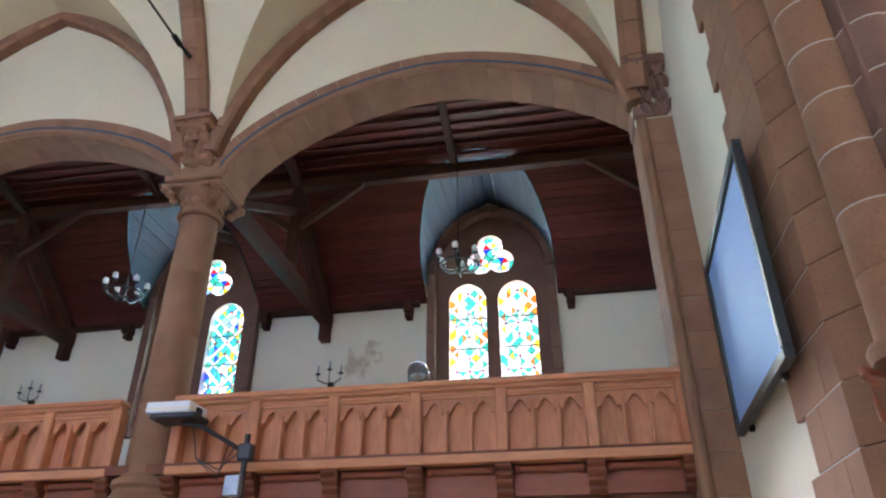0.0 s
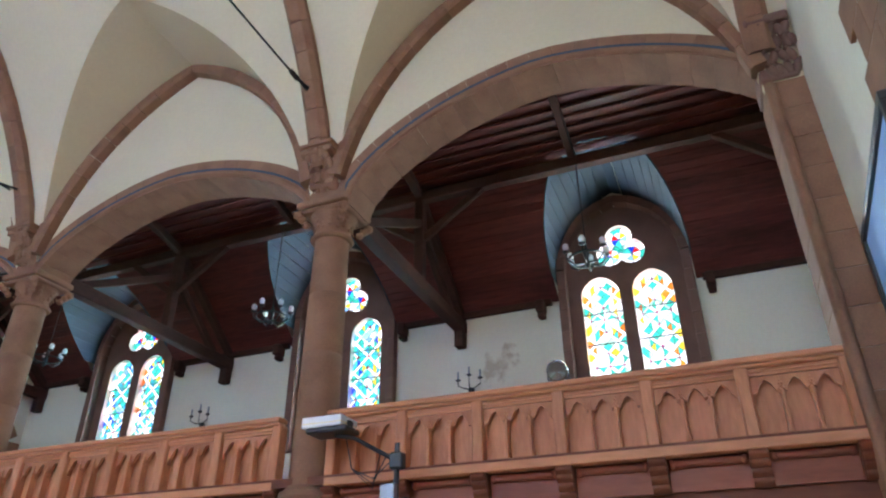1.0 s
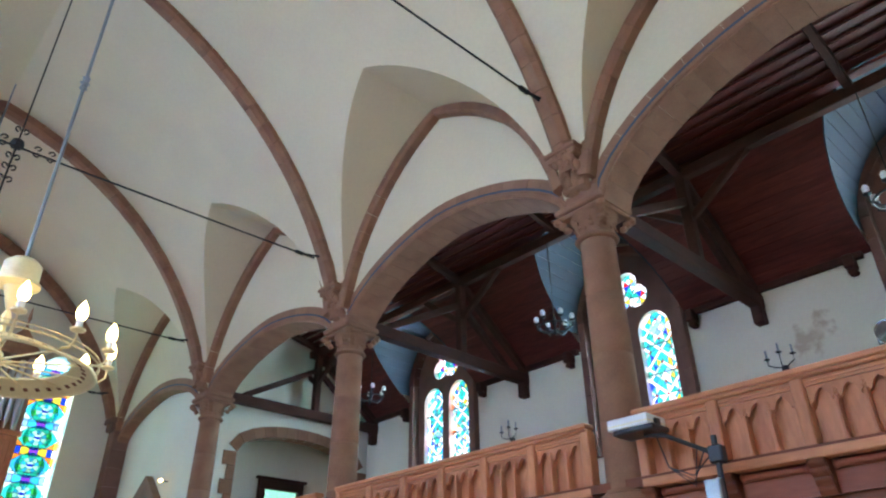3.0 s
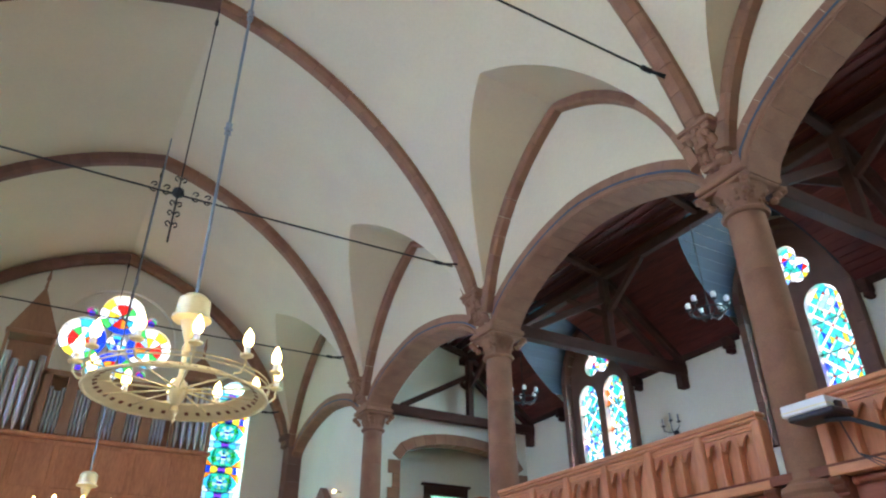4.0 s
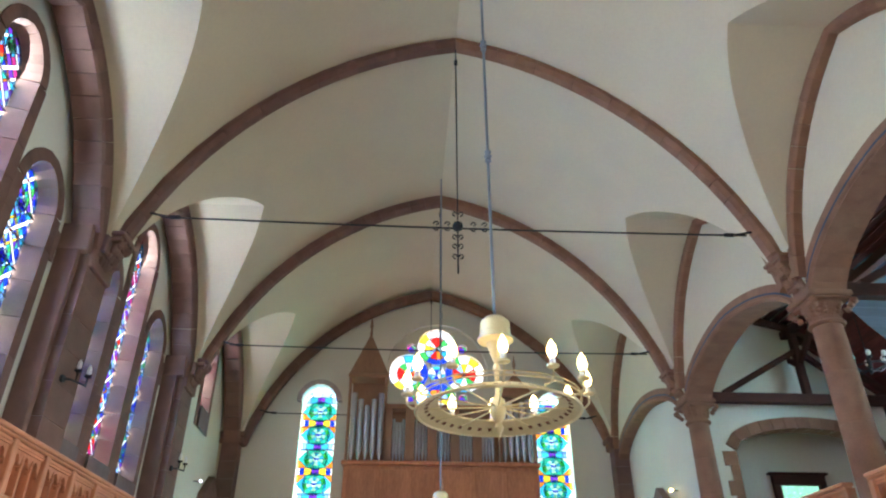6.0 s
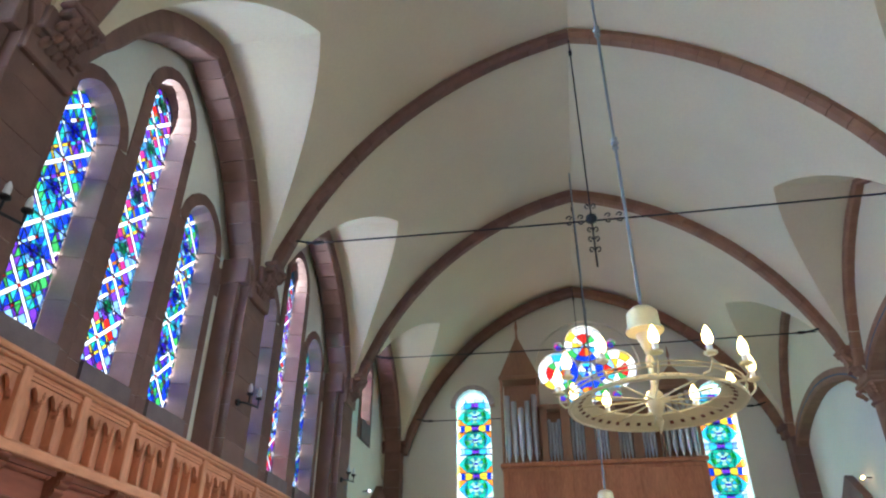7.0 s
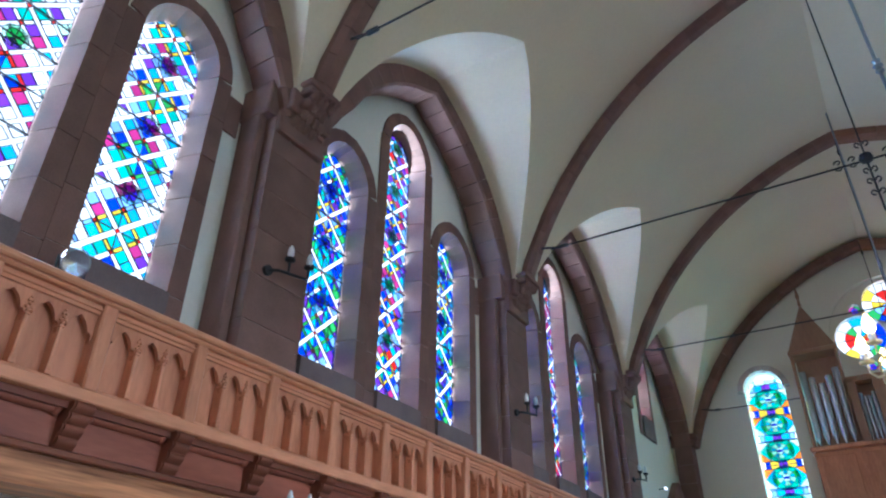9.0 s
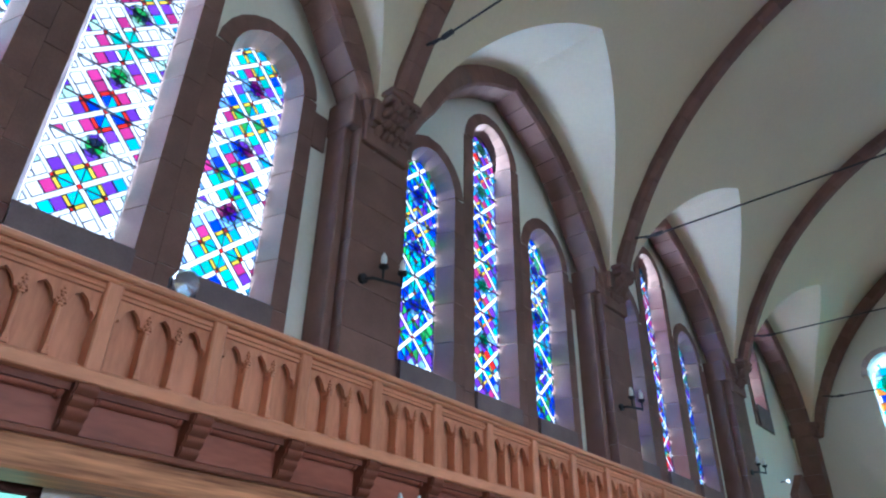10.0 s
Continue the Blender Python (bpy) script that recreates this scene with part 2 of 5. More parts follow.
def slab(name, outline, holes, place, depth, material):
    """A plate with openings: 2D outlines, filled and given a thickness; place puts (u, v, w) into the world."""
    cu = bpy.data.curves.new(name, "CURVE")
    cu.dimensions, cu.fill_mode, cu.extrude = "2D", "BOTH", depth / 2
    for loop in (outline, *holes):
        sp = cu.splines.new("POLY")
        sp.points.add(len(loop) - 1)
        for p, (u, v) in zip(sp.points, loop):
            p.co = (u, v, 0, 1)
        sp.use_cyclic_u = True
    ob = new(name, cu)
    me = bpy.data.meshes.new_from_object(ob.evaluated_get(bpy.context.evaluated_depsgraph_get()))
    bpy.data.objects.remove(ob)
    bpy.data.curves.remove(cu)
    me.transform(place)
    me.materials.clear()
    me.materials.append(material)
    return me


def yz(x):
    """u along y, v up, thickness along x."""
    return Matrix(((0, 0, 1, x), (1, 0, 0, 0), (0, 1, 0, 0), (0, 0, 0, 1)))


def xz(y):
    """u along x, v up, thickness along y."""
    return Matrix(((1, 0, 0, 0), (0, 0, -1, y), (0, 1, 0, 0), (0, 0, 0, 1)))


def circle3(a, b, c):
    (ax, ay), (bx, by), (cx, cy) = a, b, c
    d = 2 * (ax * (by - cy) + bx * (cy - ay) + cx * (ay - by))
    ux = ((ax * ax + ay * ay) * (by - cy) + (bx * bx + by * by) * (cy - ay) + (cx * cx + cy * cy) * (ay - by)) / d
    uy = ((ax * ax + ay * ay) * (cx - bx) + (bx * bx + by * by) * (ax - cx) + (cx * cx + cy * cy) * (bx - ax)) / d
    return ux, uy, math.hypot(ax - ux, ay - uy)


def lancet(c, hw, z0, z1, rise=1.15, n=10):
    """A window outline with a pointed head: (u, v), convex; rise is the head's height over its half-width."""
    zs = z1 - hw * rise
    k = (hw * hw - (z1 - zs) ** 2) / (2 * hw)      # centre of the right arc, from the middle
    R = hw - k
    a1 = math.atan2(z1 - zs, -k)
    right = [(c + k + R * math.cos(a1 * i / n), zs + R * math.sin(a1 * i / n)) for i in range(n + 1)]
    left = [(2 * c - u, v) for u, v in right[-2::-1]]
    return [(c - hw, z0), (c + hw, z0)] + right + left


def offset_line(pts, d):
    """The line moved d to its left side."""
    out = []
    for i, p in enumerate(pts):
        a, b = pts[max(i - 1, 0)], pts[min(i + 1, len(pts) - 1)]
        tx, ty = b[0] - a[0], b[1] - a[1]
        L = math.hypot(tx, ty)
        out.append((p[0] - ty / L * d, p[1] + tx / L * d))
    return out


def resample(pts, n):
    L = [0]
    for a, b in zip(pts, pts[1:]):
        L.append(L[-1] + math.hypot(b[0] - a[0], b[1] - a[1]))
    s = np.linspace(0, L[-1], n)
    return list(zip(np.interp(s, L, [p[0] for p in pts]), np.interp(s, L, [p[1] for p in pts])))


BLOCK_FACES = [(0, 1, 2, 3), (7, 6, 5, 4), (0, 4, 5, 1), (1, 5, 6, 2), (2, 6, 7, 3), (3, 7, 4, 0)]


def arc_blocks(name, inner, outer, w0, w1, place, material, parent, gap=0.006, chamfer=0.0):
    """Stones between two lines, one per step, as pieces of parent."""
    for (a, b), (c, d) in zip(zip(inner, inner[1:]), zip(outer, outer[1:])):
        L = math.hypot(b[0] - a[0], b[1] - a[1])
        g = gap / L

        def at(p, q, s):
            return (p[0] + (q[0] - p[0]) * s, p[1] + (q[1] - p[1]) * s)
        a2, b2, c2, d2 = at(a, b, g), at(a, b, 1 - g), at(c, d, g), at(c, d, 1 - g)
        if chamfer:
            h = chamfer / math.hypot(c[0] - a[0], c[1] - a[1])
            m1, m2 = at(a2, c2, h), at(b2, d2, h)
            prof = lambda e: [(*e[0], w0 + chamfer), (*e[0], w1 - chamfer), (*e[1], w1), (*e[2], w1), (*e[2], w0), (*e[1], w0)]
            vs = prof((a2, m1, c2)) + prof((b2, m2, d2))
            fs = [(0, 1, 2, 3, 4, 5), (11, 10, 9, 8, 7, 6)] + [(i, i + 6, (i + 1) % 6 + 6, (i + 1) % 6) for i in range(6)]
        else:
            vs = [(*a2, w0), (*b2, w0), (*d2, w0), (*c2, w0), (*a2, w1), (*b2, w1), (*d2, w1), (*c2, w1)]
            fs = BLOCK_FACES
        part(name, poly_mesh(name, [place @ Vector(v) for v in vs], fs, material), material, parent)


# ---- vault and arch lines ----
RIB = circle3((0, 14.8), (4.2, 12.68), (6.86, 8.6))       # half a cross rib: offset from the middle, height
ARCH_R = circle3((0, 12.0), (1.7, 10.9), (2.86, 9.1))       # inner line of the ribs on the arcade wall
WALLARCH = circle3((0, 12.05), (1.6, 11.15), (2.95, 8.95))  # half a wall arch: offset from the bay's middle, height
X_R, X_L = 8.25, -6.15                                      # faces of the two nave walls
X_A, X_O = 8.95, 14.8                                       # back of the arcade wall; face of the outer aisle wall


def rib_z(d, grow=0.0):
    u, v, R = RIB
    s = (R + grow) ** 2 - (abs(d) - u) ** 2
    return v + math.sqrt(max(s, 0.01))


def lunette_z(d, grow=0.0):
    u, v, R = WALLARCH
    s = (R + grow) ** 2 - (abs(d) - u) ** 2
    return max(v + math.sqrt(max(s, 0.0)) if s > 0 else 7.4, 7.4)


def arc_line(circ, z_low, n):
    """Half an arch from its foot to its apex."""
    u, v, R = circ
    a0 = math.asin((z_low - v) / R)
    a1 = math.acos(-u / R)
    return [(u + R * math.cos(a0 + (a1 - a0) * i / n), v + R * math.sin(a0 + (a1 - a0) * i / n)) for i in range(n + 1)]


ARCADE = [(1.62, 3.42, 9.6), (8.95, 3.15, 9.27), (15.92, 3.15, 8.98), (22.9, 3.15, 8.9)]   # middle, half-span and crown of each gallery arch


def arcade_line(bay, n=36, lift=0.0):
    """The flattened arch over one bay of the gallery, rounder than a segment and slacker than an ellipse."""
    c, hs, top = ARCADE[bay]
    hs, k = hs + lift, 2 / 1.64
    out = []
    for i in range(n + 1):
        a = math.pi * i / n
        u, v = math.cos(a), math.sin(a)
        out.append((c + math.copysign(abs(u) ** k, u) * hs, 7.85 + (top + lift - 7.85) * max(v, 0.0) ** k))
    return out


# bright sky outside the windows
fixed("backdrop_left", boxes((-8.6, -8.55, -8, 34, 2, 16)), SKYLIGHT, "plain bright overcast sky", "sky")
fixed("backdrop_right", boxes((16.6, 16.65, -6, 27, 2, 15)), SKYLIGHT, "plain bright overcast sky", "sky")
fixed("backdrop_front", boxes((-8, 17, 28.55, 28.6, 0, 17)), SKYLIGHT, "plain bright overcast sky", "sky")

# ---- floor, outer walls ----
fixed("floor", boxes((-8, 16.5, -10, 28.5, -0.2, 0.0)), FLOOR, "plain unseen stone floor of the church, lightened to bounce light", "floor")


def vault():
    """The plastered vault of the nave: a pointed barrel, cut by a cell over each bay's wall arch."""
    verts, faces = [], []
    for y0, y1, ym in zip(BAYS, BAYS[1:], MIDS):
        ny, nb, nl = 56, 14, 8
        for side in (1, -1):
            reach = X_R + 0.12 - XC if side > 0 else XC + 6.75
            rows = []
            for j in range(-1 if y0 == BAYS[0] else 0, ny + 1):
                y = y0 + (y1 - y0) * j / ny if j >= 0 else y0 - 0.27
                zl = lunette_z((y - ym) * 2.95 / ((y1 - y0) / 2 - 0.52), 0.12)
                lo, hi = 0.0, reach
                if rib_z(reach, 0.22) >= zl:
                    g = reach
                else:
                    for _ in range(40):
                        m = (lo + hi) / 2
                        if rib_z(m, 0.22) > zl:
                            lo = m
                        else:
                            hi = m
                    g = lo
                row = [(XC + side * g * i / nb, y, rib_z(g * i / nb, 0.22)) for i in range(nb + 1)]
                row += [(XC + side * (g + (reach - g) * i / nl), y, max(zl, rib_z(reach, 0.22)) if g < reach else rib_z(reach, 0.22)) for i in range(1, nl + 1)]
                rows.append(row)
            base = len(verts)
            m = nb + nl + 1
            for row in rows:
                verts += row
            for j in range(len(rows) - 1):
                for i in range(m - 1):
                    a = base + j * m + i
                    q = (a, a + 1, a + m + 1, a + m)
                    faces.append(q if side < 0 else q[::-1])
    me = poly_mesh("vault", verts, faces, PLASTER)
    bm = bmesh.new()
    bm.from_mesh(me)
    bmesh.ops.remove_doubles(bm, verts=bm.verts[:], dist=0.002)
    bmesh.ops.dissolve_degenerate(bm, edges=bm.edges[:], dist=0.001)
    bm.to_mesh(me)
    bm.free()
    me.shade_smooth()
    me.set_sharp_from_angle(angle=radians(18))
    ob = new("ceiling", me)
    tagged(ob, "cream plastered rib vault over the nave", "ceiling", kind="structure")


vault()
fixed("roof_cover", boxes((-7.5, 16.5, -10, 28.5, 16.2, 16.4)), OAK_DEEP, "plain roof closing the church above its vault", "roof")

# left wall with its lancets
LEFT_W = []
for b, ym in enumerate(MIDS[:3]):
    for k, dy in enumerate((-1.76, 0.02, 1.8)):
        LEFT_W.append((b, ym + dy, 0.5, 5.46, 11.1 if k == 1 else 9.4))
LEFT_W.append((3, MIDS[3] + 0.4, 0.45, 8.9, 11.1))
SPLAY = 0.12
GLASS_X, WALL_X = -7.05, -6.75
left_holes = [lancet(y, hw + SPLAY + 0.1, z0 - 0.2, z1 + SPLAY + 0.1, 1.25) for b, y, hw, z0, z1 in LEFT_W]
fixed("wall_left", slab("wall_left", [(-2.6, 0), (27.2, 0), (27.2, 16.2), (-2.6, 16.2)], left_holes, yz(WALL_X - 0.18), 0.36, WHITEWALL), WHITEWALL,
      "white limewashed nave wall with tall lancet windows", "wall")

# outer aisle wall with its two-light windows
RIGHT_W = [1.48, 8.8, 15.95]
right_holes = [lancet(y, 1.36, 5.72, 10.83, 1.2, 14) for y in RIGHT_W]
# Unseen low openings, added only to let the fill lamps through.
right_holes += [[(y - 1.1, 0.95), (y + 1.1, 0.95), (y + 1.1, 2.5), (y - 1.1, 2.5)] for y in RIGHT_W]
fixed("wall_aisle", slab("wall_aisle", [(-2.9, 0), (21, 0), (21, 13), (-2.9, 13)], right_holes, yz(15.1), 0.6, DAMPWALL), DAMPWALL,
      "white limewashed outer wall of the gallery", "wall")

# organ wall
FRONT_Y = 26.6
ROSE = (1.33, 11.5)


def lobe(cx, cz, r, n=20):
    return [(cx + r * math.cos(2 * math.pi * i / n), cz + r * math.sin(2 * math.pi * i / n)) for i in range(n)]


FRONT_L, FRONT_R = (-3.27, 0.68, 2.5, 10.75), (5.9, 0.68, 2.5, 10.6)
rose_round = lobe(*ROSE, 2.05, 40)
fixed("wall_front", slab("wall_front", [(-7, 0), (16, 0), (16, 16.2), (-7, 16.2)],
      [lancet(*FRONT_L, 1.0), lancet(*FRONT_R, 1.0), rose_round], xz(FRONT_Y + 0.4), 0.8, WHITEWALL), WHITEWALL,
      "plain plastered end wall behind the organ", "wall")

# chancel side: wall with the chancel arch, and a plain closed chancel behind
arch_out = lancet(XC, 3.84, -0.5, 11.4, 1.1, 16)
fixed("wall_chancel", slab("wall_chancel", [(-7, -1), (8.3, -1), (8.3, 16.2), (-7, 16.2)], [arch_out], xz(-2.2), 0.6, WHITEWALL), WHITEWALL,
      "white wall round the chancel arch", "wall")
fixed("wall_aisle_west", boxes((8.3, 15.4, -2.9, -2.35, 0, 13)), WHITEWALL, "plain white end wall of the gallery", "wall")
fixed("wall_chancel_sides", boxes((-5.2, -4.8, -10, -2.5, 0, 14), (6.9, 7.3, -10, -2.5, 0, 14), (-5.2, 7.3, -10.2, -9.8, 0, 14)), WHITEWALL,
      "plain white walls closing the chancel", "wall")
fixed("ceiling_chancel", boxes((-5.2, 7.3, -10, -2.5, 12.5, 12.7)), PLASTER, "plain plaster chancel ceiling", "ceiling")

# arcade wall above the flat arches
for i, (y0, y1, ym) in enumerate(zip(BAYS, BAYS[1:], MIDS)):
    line = arcade_line(i, lift=0.25)
    out = [(y1, 7.95)] + [p for p in line if y0 < p[0] < y1] + [(y0, 7.95), (y0, 13.2), (y1, 13.2)]
    fixed(f"wall_arcade_{i + 1}", slab("wall_arcade", out, [], yz((X_R + X_A) / 2), X_A - X_R, PLASTER), PLASTER,
          "cream plastered nave wall over a gallery arch", "wall")
    # stones of the arch
    arch = thing("gallery_arch", ((X_R + X_A) / 2, ym, 0), "wide flat red sandstone arch over the gallery", "arch", "gallery arches")
    inner = [(u - ym, v) for u, v in resample(arcade_line(i), 24) if u > y0 + 0.05]
    outer = offset_line(inner, -0.38)
    place = Matrix(((0, 0, 1, 0), (1, 0, 0, 0), (0, 1, 0, 0), (0, 0, 0, 1)))
    arc_blocks("voussoir", inner, outer, -0.37, 0.37, place, STONE, arch, gap=0.0025)
    li = offset_line(inner, -0.15)
    lo = offset_line(inner, -0.195)
    part("roll_moulding", tube([Vector((-0.36, *p)) for p in offset_line(inner, -0.075)], 0.055, 8), STONE, arch, "rounded stone edge", smooth=True)
    vs, fs = [], []
    for a, b in zip(li, lo):
        vs += [(-0.378, *a), (-0.378, *b), (-0.372, *a), (-0.372, *b)]
    for k in range(len(li) - 1):
        fs += [(4 * k, 4 * k + 1, 4 * k + 5, 4 * k + 4), (4 * k + 2, 4 * k + 6, 4 * k + 7, 4 * k + 3), (4 * k, 4 * k + 4, 4 * k + 6, 4 * k + 2), (4 * k + 1, 4 * k + 3, 4 * k + 7, 4 * k + 5)]
    part("painted_line", poly_mesh("painted_line", vs, fs, BLUEPAINT), BLUEPAINT, arch, "thin blue painted line")

# last bay: blind wall in the arch
fixed("wall_blind", boxes((X_A - 0.35, X_A - 0.05, BAYS[3], FRONT_Y, 0, 12)), WHITEWALL, "white wall filling the last arch", "wall")


def wall_arches():
    for i, (y0, y1, ym) in enumerate(zip(BAYS, BAYS[1:], MIDS)):
        for x, s in ((X_R, -1), (X_L, 1)):
            arch = thing("wall_rib", (x, ym, 0), "pointed brown sandstone wall rib under the vault", "vault rib", "wall ribs")
            k = ((y1 - y0) / 2 - 0.52) / 2.95
            half = resample([(u * k, v) for u, v in arc_line(ARCH_R if s < 0 else WALLARCH, 8.3, 24)], 12)
            w = 0.24 if s < 0 else 0.4
            place = Matrix(((0, 0, 1, 0), (1, 0, 0, 0), (0, 1, 0, 0), (0, 0, 0, 1)))
            deep = 0.22 if s < 0 else 0.34
            for sign in (1, -1):
                line = [(sign * u, v) for u, v in half]
                ins = line if s < 0 else [(q[0] + (r[0] - q[0]) * f, q[1] + (r[1] - q[1]) * f) for q, r, f in
                                          ((q, r, min(max((q[1] - 8.4) / 1.3, 0.0), 1.0)) for q, r in zip(line, offset_line(line, 0.3 * sign)))]
                ins = list(ins)
                outer = offset_line(line, -deep * sign)
                # meet at the middle
                ins[-1] = (0, ins[-1][1] + 0.02)
                outer[-1] = (0, outer[-1][1] + 0.1)
                # Window-wall ribs get the darker tone, shade kept in the stone colour.
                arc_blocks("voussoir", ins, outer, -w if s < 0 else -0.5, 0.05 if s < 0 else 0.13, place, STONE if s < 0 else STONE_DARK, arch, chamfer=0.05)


wall_arches()


def cross_ribs():
    for j, y in enumerate(BAYS):
        rib = thing("cross_rib", (XC, y + (0.2 if j == 0 else 0), (0, 0, 0, -0.1, -0.22)[j]), "pointed brown sandstone rib spanning the nave vault", "vault rib", "cross ribs")
        half = resample(arc_line(RIB, 8.5, 40), 20)
        for sign in (1, -1):
            line = [(sign * u, v) for u, v in half]
            outer = offset_line(line, -0.36 * sign)
            outer[-1] = (0, outer[-1][1] + 0.02)
            place = Matrix(((1, 0, 0, 0), (0, 0, 1, 0), (0, 1, 0, 0), (0, 0, 0, 1)))
            # Left half of each rib darker: shade of that side put into the colour.
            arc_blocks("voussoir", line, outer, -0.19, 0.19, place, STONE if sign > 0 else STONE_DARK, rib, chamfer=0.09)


cross_ribs()


# ---- columns of the arcade ----
def leaf_ring(bm, r, z, n, size, phase=0.0):
    """Curled leaves round a capital."""
    for i in range(n):
        a = 2 * math.pi * i / n + phase
        m = Matrix.Translation((r * math.cos(a), r * math.sin(a), z)) @ Matrix.Rotation(a, 4, "Z")
        for dz, out, s in ((0, 0.0, 1.0), (0.55, 0.35, 0.85), (0.85, 0.95, 0.6)):
            bmesh.ops.create_icosphere(bm, subdivisions=1, radius=size * s * 0.55, matrix=m @ Matrix.Translation((out * size, 0, dz * size * 1.6)) @ Matrix.Diagonal((0.7, 1.0, 1.1, 1)))


def foliage(bm, face, x0, x1, z0, z1, half, seed):
    """Carved leaves that lean out from the foot to the top of a corbel."""
    rnd = random.Random(seed)
    for row in range(4):
        s = row / 3
        for k in range(4):
            y = -half + 2 * half * (k + 0.5 * (row % 2) + rnd.uniform(0.1, 0.4)) / 4.3
            m = Matrix.Translation((x0 + (x1 - x0) * s, y, z0 + (z1 - z0) * s)) @ Euler((rnd.uniform(-0.5, 0.5), face * rnd.uniform(0.2, 0.7), rnd.uniform(-0.4, 0.4))).to_matrix().to_4x4()
            bmesh.ops.create_icosphere(bm, subdivisions=2, radius=0.085, matrix=m @ Matrix.Diagonal((0.62, 0.8, rnd.uniform(1.2, 1.6), 1)))
            bmesh.ops.create_icosphere(bm, subdivisions=1, radius=0.035, matrix=m @ Matrix.Translation((face * 0.05, 0, 0.1)))


def column(y):
    c = thing("column", (8.6, y, 0), "round red sandstone column with a carved leaf capital", "column", "arcade columns")
    part("pedestal", boxes((-0.48, 0.48, -0.48, 0.48, 0, 2.95), (-0.54, 0.54, -0.54, 0.54, 0, 0.35), bevel=0.03), STONE, c)
    part("base", lathe([(0.5, 2.95), (0.52, 3.03), (0.47, 3.1), (0.42, 3.14), (0.41, 3.2), (0.45, 3.25), (0.44, 3.32), (0.36, 3.36), (0.36, 3.4)], 28), STONE, c, smooth=True)
    zs = [3.4, 4.35, 5.35, 6.35, 7.35]
    for a, b in zip(zs, zs[1:]):
        ra, rb = 0.325 - 0.01 * (a - 3.4), 0.325 - 0.01 * (b - 3.4)
        part("drum", lathe([(ra - 0.004, a + 0.001), (ra, a + 0.006), (rb, b - 0.006), (rb - 0.004, b - 0.001)], 28), STONE, c, smooth=True)
    part("neck_ring", lathe([(0.28, 7.33), (0.34, 7.34), (0.365, 7.38), (0.34, 7.42), (0.28, 7.43)], 28), STONE, c, smooth=True)
    bm = lathe([(0.29, 7.42), (0.295, 7.52), (0.33, 7.66), (0.38, 7.77), (0.42, 7.82)], 28)
    leaf_ring(bm, 0.28, 7.46, 8, 0.08)
    leaf_ring(bm, 0.31, 7.58, 8, 0.09, math.pi / 8)
    for sx in (-1, 1):
        for sy in (-1, 1):
            for r, k, z in ((0.075, 0.33, 7.6), (0.085, 0.38, 7.69), (0.095, 0.43, 7.76)):
                bmesh.ops.create_icosphere(bm, subdivisions=1, radius=r, matrix=Matrix.Translation((sx * k, sy * k, z)))
    part("capital", bm, STONE, c, "carved leaf capital")
    part("abacus", boxes((-0.42, 0.42, -0.44, 0.44, 7.80, 7.88), (-0.47, 0.45, -0.48, 0.48, 7.88, 8.0), (-0.38, 0.36, -0.42, 0.42, 8.0, 8.22), bevel=0.025), STONE, c)
    # shaft stump and carved corbel that take the ribs
    part("springer", boxes((-0.38, 0.3, -0.42, 0.42, 8.2, 8.75), (-0.5, 0.0, -0.26, 0.26, 8.2, 8.6), bevel=0.04), STONE, c)
    bm = boxes((-0.78, -0.3, -0.3, 0.3, 8.72, 8.84), (-0.82, -0.3, -0.34, 0.34, 8.84, 8.92), bevel=0.02)
    foliage(bm, -1, -0.42, -0.7, 8.25, 8.72, 0.24, 3)
    part("carved_corbel", bm, STONE, c, "carved leaf corbel")
    return c


first = column(BAYS[1])
for y in BAYS[2:4]:
    copy_thing(first, pose(8.6, y, 0))


def stone_pier(name, at, w, d, z1, course, material, label, face):
    """A pier of squared blocks with pale joints. face: direction (1 or -1) along x in which it looks."""
    p = thing(name, at, label, "pier", name + "s")
    part("mortar_core", boxes((-d / 2 + 0.012, d / 2 - 0.012, -w / 2 + 0.012, w / 2 - 0.012, 0.0, z1 - 0.05)), MORTAR, p, "pale mortar joints")
    bevel = 0.006
    n = int(z1 / course)
    meshes = {}
    for i in range(n):
        z = z1 * i / n
        h = z1 / n
        ys = [-w / 2, w / 2]
        for a, b in zip(ys, ys[1:]):
            key = (round(a, 3), round(b, 3))
            if key not in meshes:
                meshes[key] = mesh_of(boxes((-d / 2, d / 2, a, b, 0.002, h - 0.003), bevel=bevel), "block", material)
            part("block", meshes[key], material, p).location = (0, 0, z)
    return p


# left wall piers, their corbels
for j, y in enumerate(BAYS[1:4]):
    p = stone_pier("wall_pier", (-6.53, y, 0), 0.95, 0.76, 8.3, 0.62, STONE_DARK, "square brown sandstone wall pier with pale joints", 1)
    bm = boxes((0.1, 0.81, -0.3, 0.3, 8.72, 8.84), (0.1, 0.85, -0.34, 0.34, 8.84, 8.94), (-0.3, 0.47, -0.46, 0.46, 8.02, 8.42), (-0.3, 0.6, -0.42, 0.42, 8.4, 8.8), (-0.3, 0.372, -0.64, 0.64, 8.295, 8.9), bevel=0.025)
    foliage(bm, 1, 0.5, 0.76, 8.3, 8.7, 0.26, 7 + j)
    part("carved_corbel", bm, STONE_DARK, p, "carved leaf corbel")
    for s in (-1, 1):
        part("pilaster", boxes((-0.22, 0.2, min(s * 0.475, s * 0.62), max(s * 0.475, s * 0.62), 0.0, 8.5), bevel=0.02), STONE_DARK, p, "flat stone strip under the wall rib")
